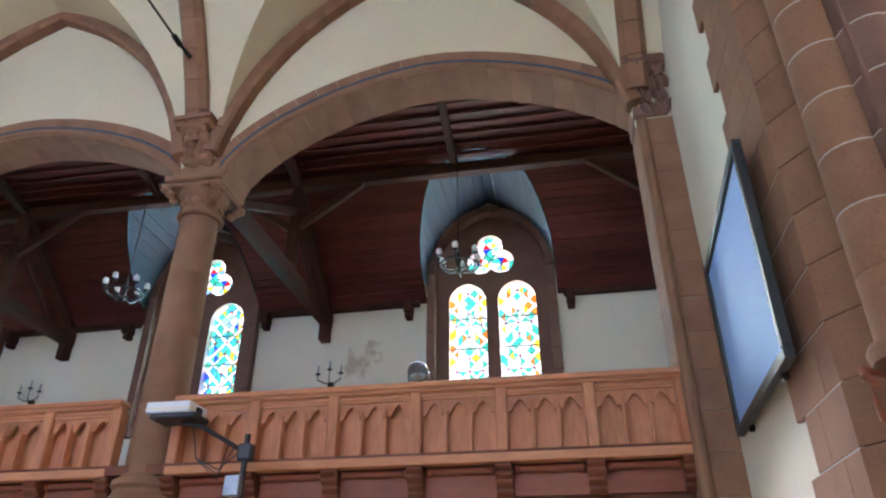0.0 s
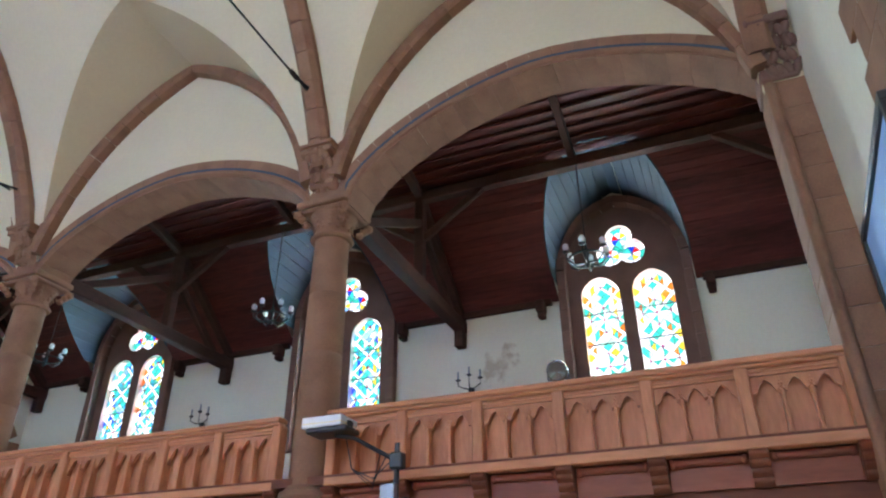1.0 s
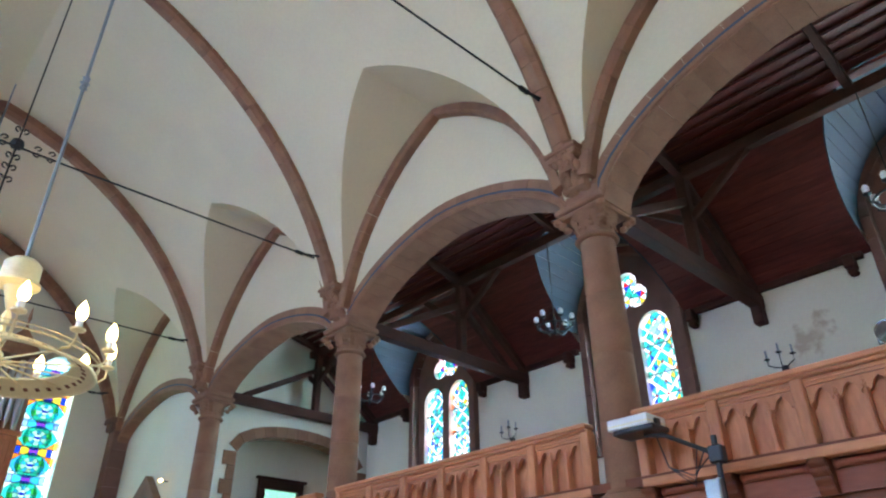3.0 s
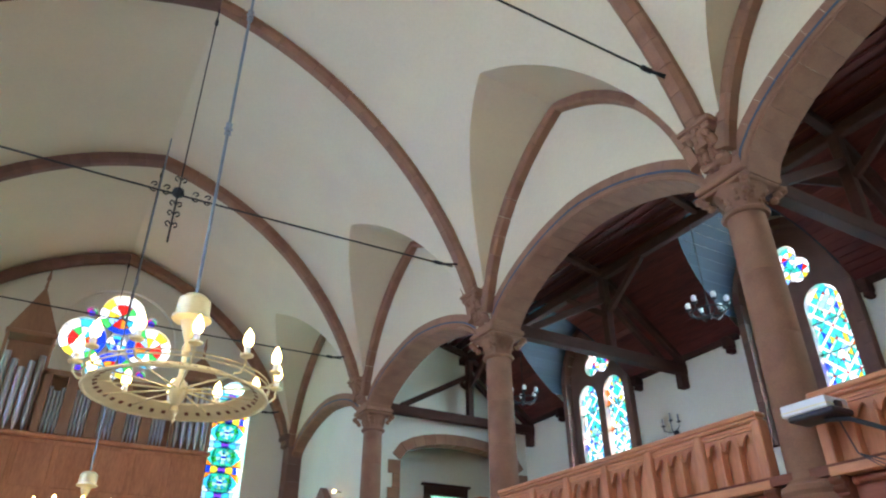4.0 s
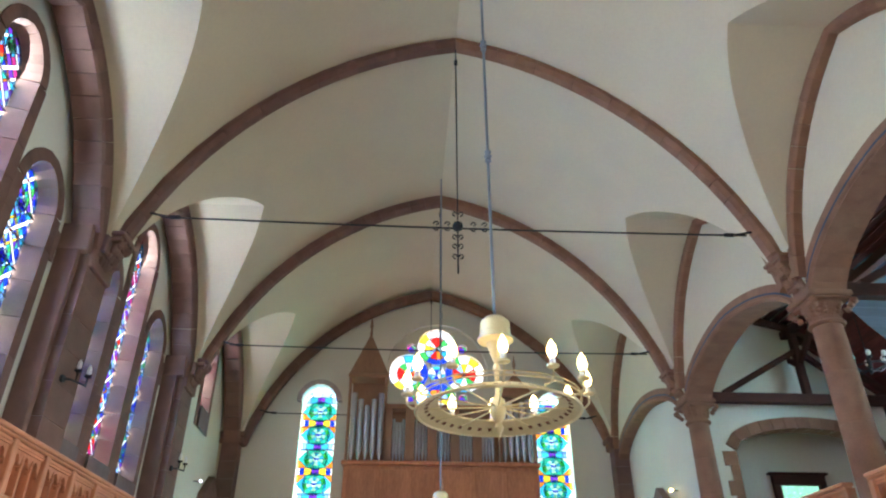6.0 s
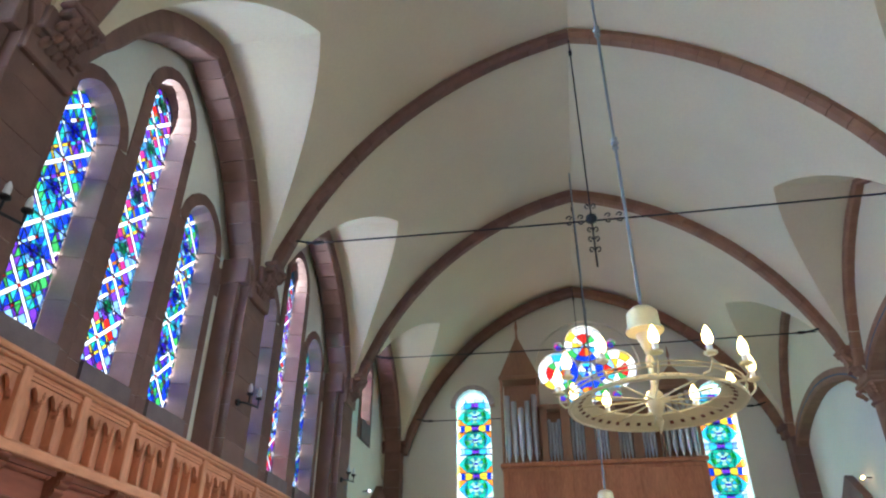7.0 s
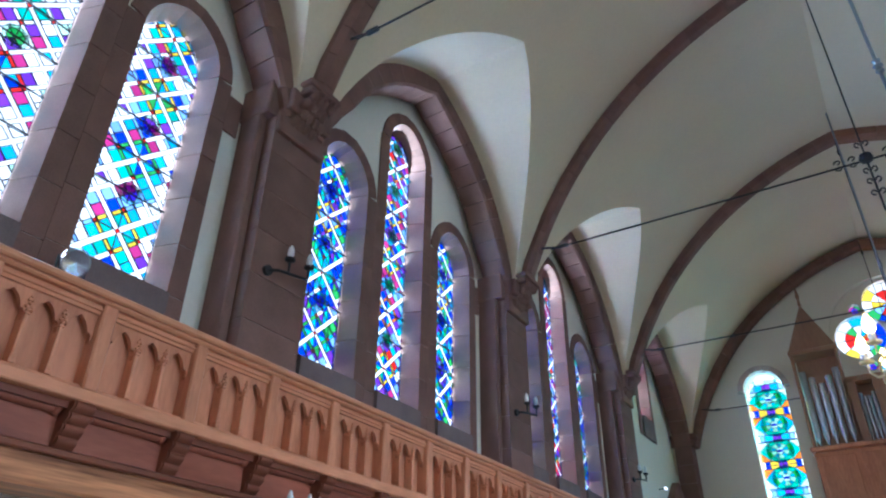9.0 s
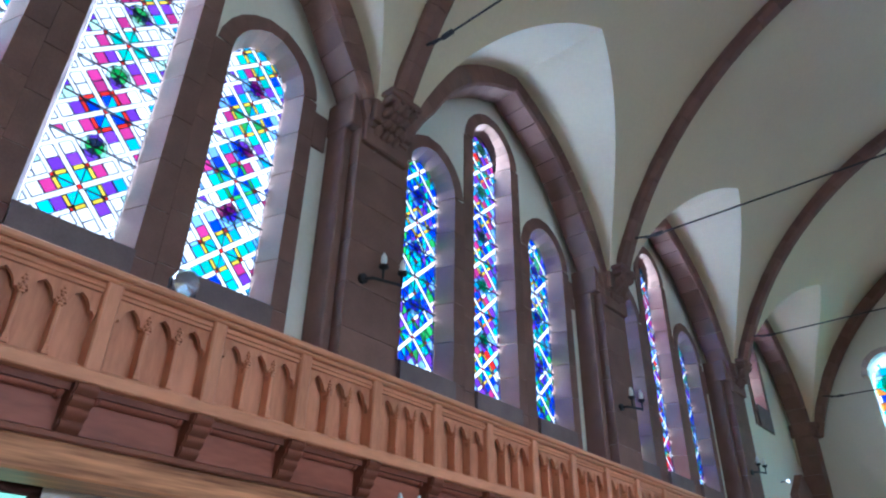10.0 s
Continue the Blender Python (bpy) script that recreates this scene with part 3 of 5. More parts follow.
# corner piers by the organ wall, and responds at the chancel wall
for x in (8.35, -6.35):
    p = stone_pier("corner_pier", (x, 26.3, 0), 0.6, 0.62, 8.3, 0.62, STONE_DARK, "brown sandstone corner pier carrying the last rib", 1)
    part("corbel", boxes((-0.45, 0.45, -0.34, 0.3, 8.3, 8.55), (-0.55, 0.55, -0.38, 0.3, 8.55, 8.75), bevel=0.04), STONE_DARK, p)


# ---- leaded windows ----
def clip_poly(poly, outline):
    """poly cut to a convex outline that runs counter-clockwise."""
    for (ax, ay), (bx, by) in zip(outline, outline[1:] + outline[:1]):
        out = []
        for p, q in zip(poly, poly[1:] + poly[:1]):
            sp = (bx - ax) * (p[1] - ay) - (by - ay) * (p[0] - ax)
            sq = (bx - ax) * (q[1] - ay) - (by - ay) * (q[0] - ax)
            if sp >= 0:
                out.append(p)
            if (sp < 0) != (sq < 0):
                s = sp / (sp - sq)
                out.append((p[0] + (q[0] - p[0]) * s, p[1] + (q[1] - p[1]) * s))
        poly = out
        if len(poly) < 3:
            return []
    clean = []
    for p in poly:
        if not clean or math.hypot(p[0] - clean[-1][0], p[1] - clean[-1][1]) > 0.004:
            clean.append(p)
    return clean if len(clean) > 2 else []


def area_of(p):
    return abs(sum(a[0] * b[1] - b[0] * a[1] for a, b in zip(p, p[1:] + p[:1]))) / 2


def leaded(parent, cells, place, w=0.007):
    """Panes and the lead between them. cells: (polygon, glass name)."""
    lv, lf, sv, sf = [], [], [], []
    for poly, tone in cells:
        cx, cy = sum(p[0] for p in poly) / len(poly), sum(p[1] for p in poly) / len(poly)
        r = 2 * area_of(poly) / max(sum(math.hypot(b[0] - a[0], b[1] - a[1]) for a, b in zip(poly, poly[1:] + poly[:1])), 1e-6)
        if r < w * 1.6:
            continue
        k = 1 - w / r
        small = [(cx + (u - cx) * k, cy + (v - cy) * k) for u, v in poly]
        if tone == "strip":
            o = len(sv)
            sv += [place @ Vector((u, v, 0.0)) for u, v in poly]
            sf.append(tuple(range(o, o + len(poly))))
            me = None
        else:
            me = poly_mesh("pane", [place @ Vector((u, v, 0.0)) for u, v in small], [tuple(range(len(small)))], GLASS[tone])
            part("pane", me, GLASS[tone], parent)
        if tone == "strip":
            continue
        n, o = len(poly), len(lv)
        for d in (-0.008, 0.008):
            lv += [place @ Vector((u, v, d)) for u, v in poly] + [place @ Vector((u, v, d)) for u, v in small]
        for i in range(n):
            j = (i + 1) % n
            lf += [(o + i, o + j, o + n + j, o + n + i), (o + 2 * n + i, o + 3 * n + i, o + 3 * n + j, o + 2 * n + j), (o + n + i, o + n + j, o + 3 * n + j, o + 3 * n + i)]
    if sv:
        tagged(part("clear_strips", poly_mesh("clear_strips", sv, sf, GLASS["clear"]), GLASS["clear"], parent, "clear glass strips"), kind="stuff")
    part("leading", poly_mesh("leading", lv, lf, LEAD), LEAD, parent, "dark lead lines")


CUTS = (-0.5, -0.31, -0.245, -0.04, 0.04, 0.245, 0.31, 0.5)
KINDS = "orisiro"                       # outer blocks, thin ring, inner quarters, crossing strip


def motif_lattice(outline, c, first, period, scheme, seed):
    """Square motifs that stand on a corner, one above the other: quarters between crossing clear strips, a thin ring
    and outer blocks. Returns the cells, and the round medallions between the motifs."""
    rnd = random.Random(seed)
    h = math.sqrt(0.5)
    L = period * h
    top = max(v for u, v in outline)
    low = outline[0][1]
    cells, rounds = [], []

    def at(p, q):
        return (c + (p - q) * h, first + (p + q) * h)
    n = int((top - low) / period) + 3
    for kp in range(-2, n + 2):
        for kq in range(-2, n + 2):
            if abs(kp - kq) > 1:
                continue
            own = kp == kq
            k = kp
            for i in range(7):
                for j in range(7):
                    quad = [at((kp + x) * L, (kq + y) * L) for x, y in ((CUTS[i], CUTS[j]), (CUTS[i + 1], CUTS[j]), (CUTS[i + 1], CUTS[j + 1]), (CUTS[i], CUTS[j + 1]))]
                    poly = clip_poly(quad, outline)
                    if not poly or area_of(poly) < 0.0005:
                        continue
                    kind = KINDS[i] + KINDS[j]
                    if "s" in kind:
                        tone = scheme["dot"] if kind == "ss" and own else "strip"
                    elif kind == "ii":
                        tones = scheme["core"][k % len(scheme["core"])] if own else scheme["side"][rnd.randrange(len(scheme["side"]))]
                        if len(poly) == 4 and area_of(poly) > 0.012:
                            o = 0 if (i < 3) == (j < 3) else 1
                            pts = poly[o:] + poly[:o]
                            cells.append(([pts[0], pts[1], pts[2]], tones[0]))
                            cells.append(([pts[0], pts[2], pts[3]], tones[1]))
                            continue
                        tone = tones[0]
                    elif kind == "rr":
                        tone = scheme["dot"] if own else "strip"
                    elif kind in ("ri", "ir"):
                        tone = scheme["ring"][k % len(scheme["ring"])] if own else scheme["gap"][rnd.randrange(len(scheme["gap"]))]
                    elif kind in ("ro", "or"):
                        tone = scheme["gap"][rnd.randrange(len(scheme["gap"]))]
                    elif kind == "oo":
                        tone = scheme["corner"][rnd.randrange(len(scheme["corner"]))]
                    else:
                        if scheme.get("split") and len(poly) == 4 and area_of(poly) > 0.008:
                            pair = [scheme["block"][rnd.randrange(len(scheme["block"]))] for _ in range(2)]
                            cells.append(([poly[0], poly[1], poly[2]], pair[0]))
                            cells.append(([poly[0], poly[2], poly[3]], pair[1]))
                            continue
                        tone = scheme["block"][rnd.randrange(len(scheme["block"]))] if own else scheme["side"][rnd.randrange(len(scheme["side"]))][0]
                    cells.append((poly, tone))
    z = first + period / 2
    while z < top - 0.12:
        for r0, r1, tone in ((0.0, 0.105, scheme["round"]), (0.11, 0.15, "pale")):
            for i in range(8 if r0 else 4):
                m = 8 if r0 else 4
                a0, a1 = 2 * math.pi * i / m, 2 * math.pi * (i + 1) / m
                arc = [(c + r1 * math.cos(a0 + (a1 - a0) * t / 3), z + r1 * math.sin(a0 + (a1 - a0) * t / 3)) for t in range(4)]
                inn = [(c + r0 * math.cos(a1), z + r0 * math.sin(a1)), (c + r0 * math.cos(a0), z + r0 * math.sin(a0))] if r0 else [(c, z)]
                rounds.append((arc + inn, tone))
        z += period
    return cells, rounds


def bars(parent, c, hw, z0, z1, place, step=0.62, r=0.014):
    z = z0 + step
    while z < z1 - hw * 0.7:
        bm = tube([place @ Vector((c - hw, z, -0.03)), place @ Vector((c + hw, z, -0.03))], r, 6)
        part("saddle_bar", bm, IRON, parent, "thin iron bar")
        z += step


def surround(parent, outline, c, hw, place, d0, d1, reach, material, course=0.62):
    """Dressed stones round an opening: jambs whose reveal splays towards the room, and a ring of arch stones.
    reach: how far the jambs go from the glass on the low and the high side."""
    z0 = outline[0][1]
    zs = outline[2][1]
    zb = z0 - 0.9
    n = max(int((zs - zb) / course), 1)
    for side, wide in ((-1, reach[0]), (1, reach[1])):
        for i in range(n):
            w = wide
            a, b = zb + (zs - zb) * i / n + 0.005, zb + (zs - zb) * (i + 1) / n - 0.005
            u0, u1, u2 = c + side * hw, c + side * (hw + SPLAY), c + side * (hw + w)
            vs = [(u0, a, d0), (u2, a, d0), (u2, b, d0), (u0, b, d0), (u1, a, d1), (u2, a, d1), (u2, b, d1), (u1, b, d1)]
            part("jamb_stone", poly_mesh("jamb_stone", [place @ Vector(v) for v in vs], BLOCK_FACES, material), material, parent)
        part("joint_core", boxes_at(place, (c + side * (hw + SPLAY + 0.012), c + side * (hw + min(wide, 0.4) - 0.02), zb, zs, d0 + 0.02, d1 - 0.012)), MORTAR, parent, "pale mortar joints")
    arc = resample(outline[2:], 12)
    mid, out = offset_line(arc, -SPLAY), offset_line(arc, -SPLAY - 0.24)
    for i in range(len(arc) - 1):
        vs = [(*arc[i], d0), (*arc[i + 1], d0), (*out[i + 1], d0), (*out[i], d0), (*mid[i], d1), (*mid[i + 1], d1), (*out[i + 1], d1), (*out[i], d1)]
        part("arch_stone", poly_mesh("arch_stone", [place @ Vector(v) for v in vs], BLOCK_FACES, material), material, parent)
    part("sill", poly_mesh("sill", [place @ Vector(v) for v in [
        (c - hw - 0.05, z0 - 0.9, d0), (c + hw + 0.05, z0 - 0.9, d0), (c + hw + 0.05, z0 - 0.004, d0), (c - hw - 0.05, z0 - 0.004, d0),
        (c - hw - SPLAY, z0 - 0.9, d1 + 0.06), (c + hw + SPLAY, z0 - 0.9, d1 + 0.06), (c + hw + SPLAY, z0 - 0.2, d1 + 0.06), (c - hw - SPLAY, z0 - 0.2, d1 + 0.06)]], BLOCK_FACES, STEEL_STONE), STEEL_STONE, parent, "sloping grey stone sill")


def boxes_at(place, r):
    bm = boxes((min(r[0], r[1]), max(r[0], r[1]), r[2], r[3], r[4], r[5]))
    bm.transform(place)
    return bm


STEEL_STONE = shader("grey_sill_stone", (0.19, 0.135, 0.125), (0.13, 0.09, 0.085), 0.8, 3, 40, 0.2)

COOL = dict(split=True, core=[("blue", "cyan"), ("cyan", "turquoise"), ("blue", "sky")], side=[("blue", "cyan"), ("violet", "sky"), ("green", "cyan"), ("blue", "blue"), ("sky", "cyan")],
            ring=["green", "cyan", "yellow"], dot="red", block=["cyan", "blue", "green", "turquoise", "violet", "blue"], corner=["sky", "blue", "blue", "cyan"], round="violet", gap=["blue", "cyan", "sky", "violet", "strip"])
WARM = dict(core=[("blue", "turquoise"), ("cyan", "blue")], side=[("sky", "violet"), ("cyan", "sky"), ("sky", "blue"), ("magenta", "sky")],
            ring=["yellow", "orange", "yellow"], dot="red", block=["violet", "red", "blue", "magenta", "violet"], corner=["cyan", "violet", "sky", "clear"], round="green", gap=["strip", "cyan", "violet", "sky"])
PINK = dict(core=[("turquoise", "cyan"), ("cyan", "blue"), ("turquoise", "turquoise")], side=[("clear", "clear"), ("clear", "pale"), ("clear", "clear"), ("magenta", "clear"), ("cyan", "clear")],
            ring=["yellow", "red", "clear"], dot="red", block=["violet", "magenta", "violet", "magenta", "clear"], corner=["clear", "violet", "clear", "pale"], round="green", gap=["strip"])
MINT = dict(core=[("cyan", "turquoise"), ("blue", "cyan"), ("cyan", "green")], side=[("clear", "sky"), ("cyan", "clear"), ("clear", "clear"), ("sky", "cyan"), ("violet", "clear")],
            ring=["yellow", "green", "yellow"], dot="red", block=["cyan", "blue", "magenta", "turquoise", "cyan"], corner=["clear", "magenta", "sky", "blue"], round="violet", gap=["strip", "sky", "strip"])
SCHEMES = {(0, 0): PINK, (0, 1): PINK, (0, 2): MINT, (1, 0): COOL, (1, 1): WARM, (1, 2): COOL, (2, 0): COOL, (2, 1): WARM, (2, 2): COOL, (3, 0): PINK}
count = {}
for no, (b, y, hw, z0, z1) in enumerate(LEFT_W):
    k = count.get(b, 0)
    count[b] = k + 1
    w = tagged(new(f"window_{no + 1}"), "tall leaded lancet of coloured glass in brown stone", "window", kind="structure")
    place = yz(GLASS_X)
    outline = lancet(y, hw, z0, z1, 1.25)
    cells, rounds = motif_lattice(outline, y, z0 + 0.46, 1.075, SCHEMES[(b, k)], 40 + no)
    leaded(w, cells, place, 0.008)
    leaded(w, rounds, yz(GLASS_X + 0.03), 0.005)
    bars(w, y, hw, z0 + 0.46, z1, place @ Matrix.Diagonal((1, 1, -1, 1)), 0.5375)
    low, high = (0.37 if k == 0 else 0.388), (0.37 if k == 2 or b == 3 else 0.388)
    surround(w, outline, y, hw, yz(WALL_X), GLASS_X - WALL_X - 0.04, 0.03, (low, high), STONE_DARK)
# long stones that tie the window stones to the piers
for ya, yb in ((4.58, 4.84), (11.62, 11.79), (18.57, 18.74)):
    tagged(new("tie_stone", mesh_of(boxes((WALL_X - 0.02, WALL_X + 0.035, ya, yb, 7.98, 8.62), bevel=0.008), "tie_stone", STONE_DARK)),
           "long brown sandstone block between window and pier", "stone block", "tie stones")


# ---- two-light windows of the aisle ----
def ring_cells(cx, cz, r, tones, rim, n=8, phase=0.0):
    """A round light: a hub, wedges and a rim of clear pieces."""
    cells = []

    def arc(rad, a0, a1, m=3):
        return [(cx + rad * math.cos(a0 + (a1 - a0) * i / m), cz + rad * math.sin(a0 + (a1 - a0) * i / m)) for i in range(m + 1)]
    for i in range(n):
        a0, a1 = phase + 2 * math.pi * i / n, phase + 2 * math.pi * (i + 1) / n
        cells.append(([(cx, cz)] + arc(r * 0.62, a0, a1), tones[i % len(tones)]))
        cells.append((arc(r * 0.62, a0, a1) + arc(r, a0, a1)[::-1], rim[i % len(rim)]))
    return cells


BRIGHT = dict(core=[("turquoise", "clear"), ("clear", "turquoise")], side=[("turquoise", "clear"), ("clear", "pale"), ("yellow", "clear"), ("clear", "turquoise"), ("orange", "clear")],
              ring=["pale", "clear"], dot="magenta", split=True, block=["turquoise", "clear", "pale", "yellow", "clear", "turquoise", "orange"], corner=["clear", "pale", "turquoise"], round="red", gap=["strip"])
BRIGHT2 = dict(core=[("cyan", "turquoise"), ("turquoise", "clear")], side=[("cyan", "clear"), ("turquoise", "sky"), ("clear", "cyan"), ("blue", "cyan"), ("orange", "clear")],
               ring=["turquoise", "cyan"], dot="red", split=True, block=["cyan", "turquoise", "blue", "clear", "turquoise", "yellow"], corner=["clear", "sky", "turquoise"], round="red", gap=["strip", "pale", "strip"])
for no, ym in enumerate(RIGHT_W):
    w = tagged(new(f"window_{no + 20}"), "two-light leaded window with a trefoil in dark stone tracery", "window", kind="structure")
    lights = [(ym - 0.59, 0.445, 5.85, 8.98), (ym + 0.59, 0.445, 5.85, 8.98)]
    tre = [(ym + 0.29 * math.sin(a), 9.68 + 0.29 * math.cos(a)) for a in (0, 2 * math.pi / 3, -2 * math.pi / 3)]
    outer = lancet(ym, 1.33, 5.75, 10.8, 1.2, 14)
    tri = []
    for i in range(48):                  # outline of the three lobes together
        a = 2 * math.pi * i / 48
        best = 0.0
        for (tx, tz) in tre:
            px, pz = tx - ym, tz - 9.68
            dot = px * math.cos(a) + pz * math.sin(a)
            disc = dot * dot - (px * px + pz * pz) + 0.315 ** 2
            if disc > 0:
                best = max(best, dot + math.sqrt(disc))
        tri.append((ym + best * math.cos(a), 9.68 + best * math.sin(a)))
    part("tracery", slab("tracery", outer, [lancet(*l, 1.1) for l in lights] + [tri], yz(14.97), 0.22, STONE_DARK), STONE_DARK, w, "dark stone tracery")
    cells = []
    for k, l in enumerate(lights):
        cells += motif_lattice(lancet(*l, 1.1), l[0], l[2] - 0.15, 1.13, BRIGHT if no == 0 else BRIGHT2, 70 + no * 2 + k)[0]
    for k, (tx, tz) in enumerate(tre):
        cells += ring_cells(tx, tz, 0.31, ("red", "clear", "yellow", "sky", "clear", "turquoise", "blue"), ("clear", "turquoise", "clear", "clear"), 7, k)
    leaded(w, cells, yz(15.03))
    for l in lights:
        bars(w, l[0], l[1], l[2], l[3], yz(15.0), 0.75, 0.02)
    # hood and jambs of dark stone that stand before the wall
    arc = resample(outer[2:], 15)
    arc_blocks("arch_stone", arc, offset_line(arc, -0.2), -0.22, 0.25, yz(14.8), STONE_DARK, w)
    for side in (1, -1):
        for i in range(7):
            a, b = 5.6 + (outer[2][1] - 5.6) * i / 7, 5.6 + (outer[2][1] - 5.6) * (i + 1) / 7
            bm = boxes((14.6, 15.05, ym + side * 1.33, ym + side * 1.53, a + 0.003, b - 0.003), bevel=0.01)
            part("jamb_stone", bm, STONE_DARK, w)

# ---- windows of the organ wall ----
def ring_ladder(outline, c, hw, z0, z1):
    """Green rings one above the other, with rows of small blue, yellow and violet panes between them."""
    back, rings = [], []
    pitch = hw * 1.36
    for k in range(-1, int((z1 - z0) / pitch) + 2):
        zc = z1 - pitch * (k + 0.95)
        lo, hi, top = zc - 0.36 * pitch, zc + 0.36 * pitch, zc + 0.64 * pitch
        for s in (1, -1):
            e, m = c + s * hw * 1.02, c + s * hw * 0.5
            for quad, tone in (
                    ([(c, lo), (m, lo), (m, hi), (c, hi)], "pale"),
                    ([(m, lo), (e, zc), (m, hi)], "cyan" if k % 2 else "turquoise"),
                    ([(m, hi), (e, zc), (e, hi)], "orange" if k % 2 else "pale"),
                    ([(m, lo), (e, lo), (e, zc)], "pale" if k % 2 else "orange"),
                    ([(c, hi), (c + s * hw * 0.2, hi), (c + s * hw * 0.2, top), (c, top)], "violet"),
                    ([(c + s * hw * 0.2, hi), (c + s * hw * 0.62, hi), (c + s * hw * 0.62, top), (c + s * hw * 0.2, top)], "yellow" if k % 2 else "cyan"),
                    ([(c + s * hw * 0.62, hi), (c + s * hw * 0.86, hi), (c + s * hw * 0.86, top), (c + s * hw * 0.62, top)], "blue" if k % 2 else "sky"),
                    ([(c + s * hw * 0.86, hi), (e, hi), (e, top), (c + s * hw * 0.86, top)], "clear")):
                poly = clip_poly(quad if s > 0 else quad[::-1], outline)
                if poly and area_of(poly) > 0.002:
                    back.append((poly, tone))
        if zc - hw * 0.65 < z0 or k < 0:
            continue
        for i in range(10):
            a0, a1 = 2 * math.pi * i / 10, 2 * math.pi * (i + 1) / 10
            for r0, r1, tone in ((0.17, 0.42, "pale" if i % 2 else "cyan"), (0.42, 0.68, "turquoise" if i % 5 else "green")):
                ring = [(c + hw * r * math.cos(a), zc + hw * r * 0.92 * math.sin(a)) for r, a in ((r0, a0), (r1, a0), (r1, (a0 + a1) / 2), (r1, a1), (r0, a1))]
                rings.append((ring, tone))
        rings.append(([(c - hw * 0.15, zc - hw * 0.07), (c + hw * 0.15, zc - hw * 0.07), (c + hw * 0.15, zc + hw * 0.07), (c - hw * 0.15, zc + hw * 0.07)], "blue"))
    return back, rings


for no, f in enumerate((FRONT_L, FRONT_R)):
    w = tagged(new(f"window_{no + 30}"), "tall narrow leaded window of blue, green and yellow glass", "window", kind="structure")
    outline = lancet(*f, 1.0)
    back, rings = ring_ladder(outline, f[0], f[1], f[2], f[3])
    leaded(w, back, xz(FRONT_Y + 0.5), 0.012)
    leaded(w, rings, xz(FRONT_Y + 0.47), 0.01)
    bars(w, f[0], f[1], f[2], f[3], xz(FRONT_Y + 0.42), 0.84)
    arc = resample(outline[2:], 10)
    arc_blocks("arch_stone", arc, offset_line(arc, -0.2), -0.02, 0.3, xz(FRONT_Y), MORTAR, w)
w = tagged(new("window_40"), "round leaded window with four red and white lobes", "window", kind="structure")
lobes = [(ROSE[0] + 1.14 * math.sin(a), ROSE[1] + 1.14 * math.cos(a)) for a in (0, math.pi / 2, math.pi, -math.pi / 2)]
smalls = [(ROSE[0] + 1.5 * math.sin(a), ROSE[1] + 1.5 * math.cos(a)) for a in (math.pi / 4, 3 * math.pi / 4, -math.pi / 4, -3 * math.pi / 4)]
part("tracery", slab("tracery", lobe(*ROSE, 2.05, 40), [lobe(x, z, 0.8) for x, z in lobes] + [lobe(x, z, 0.2, 12) for x, z in smalls] + [lobe(*ROSE, 0.36, 16)],
     xz(FRONT_Y + 0.3), 0.2, WHITEWALL), WHITEWALL, w, "pale stone tracery")
cells = ring_cells(*ROSE, 0.36, ("sky", "blue", "clear"), ("clear", "cyan"), 6)
for k, (x, z) in enumerate(lobes):
    cells += ring_cells(x, z, 0.8, ("red", "red", "clear", "yellow", "sky", "red", "orange", "cyan", "clear", "green"), ("clear", "clear", "yellow", "clear", "green", "blue", "blue", "clear", "cyan", "clear"), 10, math.pi / 2 * (1 - k) - math.pi / 5)
for x, z in smalls:
    cells += ring_cells(x, z, 0.2, ("violet", "blue"), ("green", "magenta"), 4)
leaded(w, cells, xz(FRONT_Y + 0.42), 0.012)


# ---- gallery parapets ----
def tracery_mesh(w):
    """Three cusped pointed heads on thin shafts, before a panel w wide (u along y)."""
    h = 0.66
    bay = w / 3
    out = [(-w / 2, h), (-w / 2, h - 0.2)]
    for i in range(3):
        c = -w / 2 + bay * (i + 0.5)
        r = bay / 2 - 0.018
        for u, v in ((-1, -0.16), (-0.98, -0.08), (-0.84, -0.045), (-0.72, -0.06), (-0.6, 0.0), (-0.38, 0.06), (0, 0.105), (0.38, 0.06), (0.6, 0.0), (0.72, -0.06), (0.84, -0.045), (0.98, -0.08), (1, -0.16)):
            out.append((c + u * r, h - 0.135 + v * 0.9))
    out += [(w / 2, h - 0.2), (w / 2, h)]
    return slab("tracery", out, [], yz(0), 0.05, OAK)


def shaft_mesh():
    """One thin moulded shaft with a stepped base and a leafy cap that carries two arches."""
    h = 0.66
    bm = bmesh.new()
    box(bm, -0.078, 0.05, -0.016, 0.016, 0.0, h - 0.18, 0.006)
    for w, d, z0, z1 in ((0.03, 0.066, 0.0, 0.035), (0.024, 0.06, 0.035, 0.08), (0.026, 0.062, h - 0.235, h - 0.215)):
        box(bm, -d, d, -w, w, z0, z1, 0.005)
    for f0 in (-1, 1):
        for dy, z, r in ((0.0, h - 0.19, 0.024), (-0.022, h - 0.165, 0.02), (0.022, h - 0.165, 0.02), (0.0, h - 0.135, 0.02), (-0.015, h - 0.105, 0.016), (0.015, h - 0.105, 0.016), (0.0, h - 0.07, 0.014)):
            bmesh.ops.create_icosphere(bm, subdivisions=1, radius=r, matrix=Matrix.Translation((0.042 * f0, dy, z)))
    return mesh_of(bm, "shaft", OAK)


SHARED = {}


def shared(key, make):
    if key not in SHARED:
        SHARED[key] = make()
    return SHARED[key]


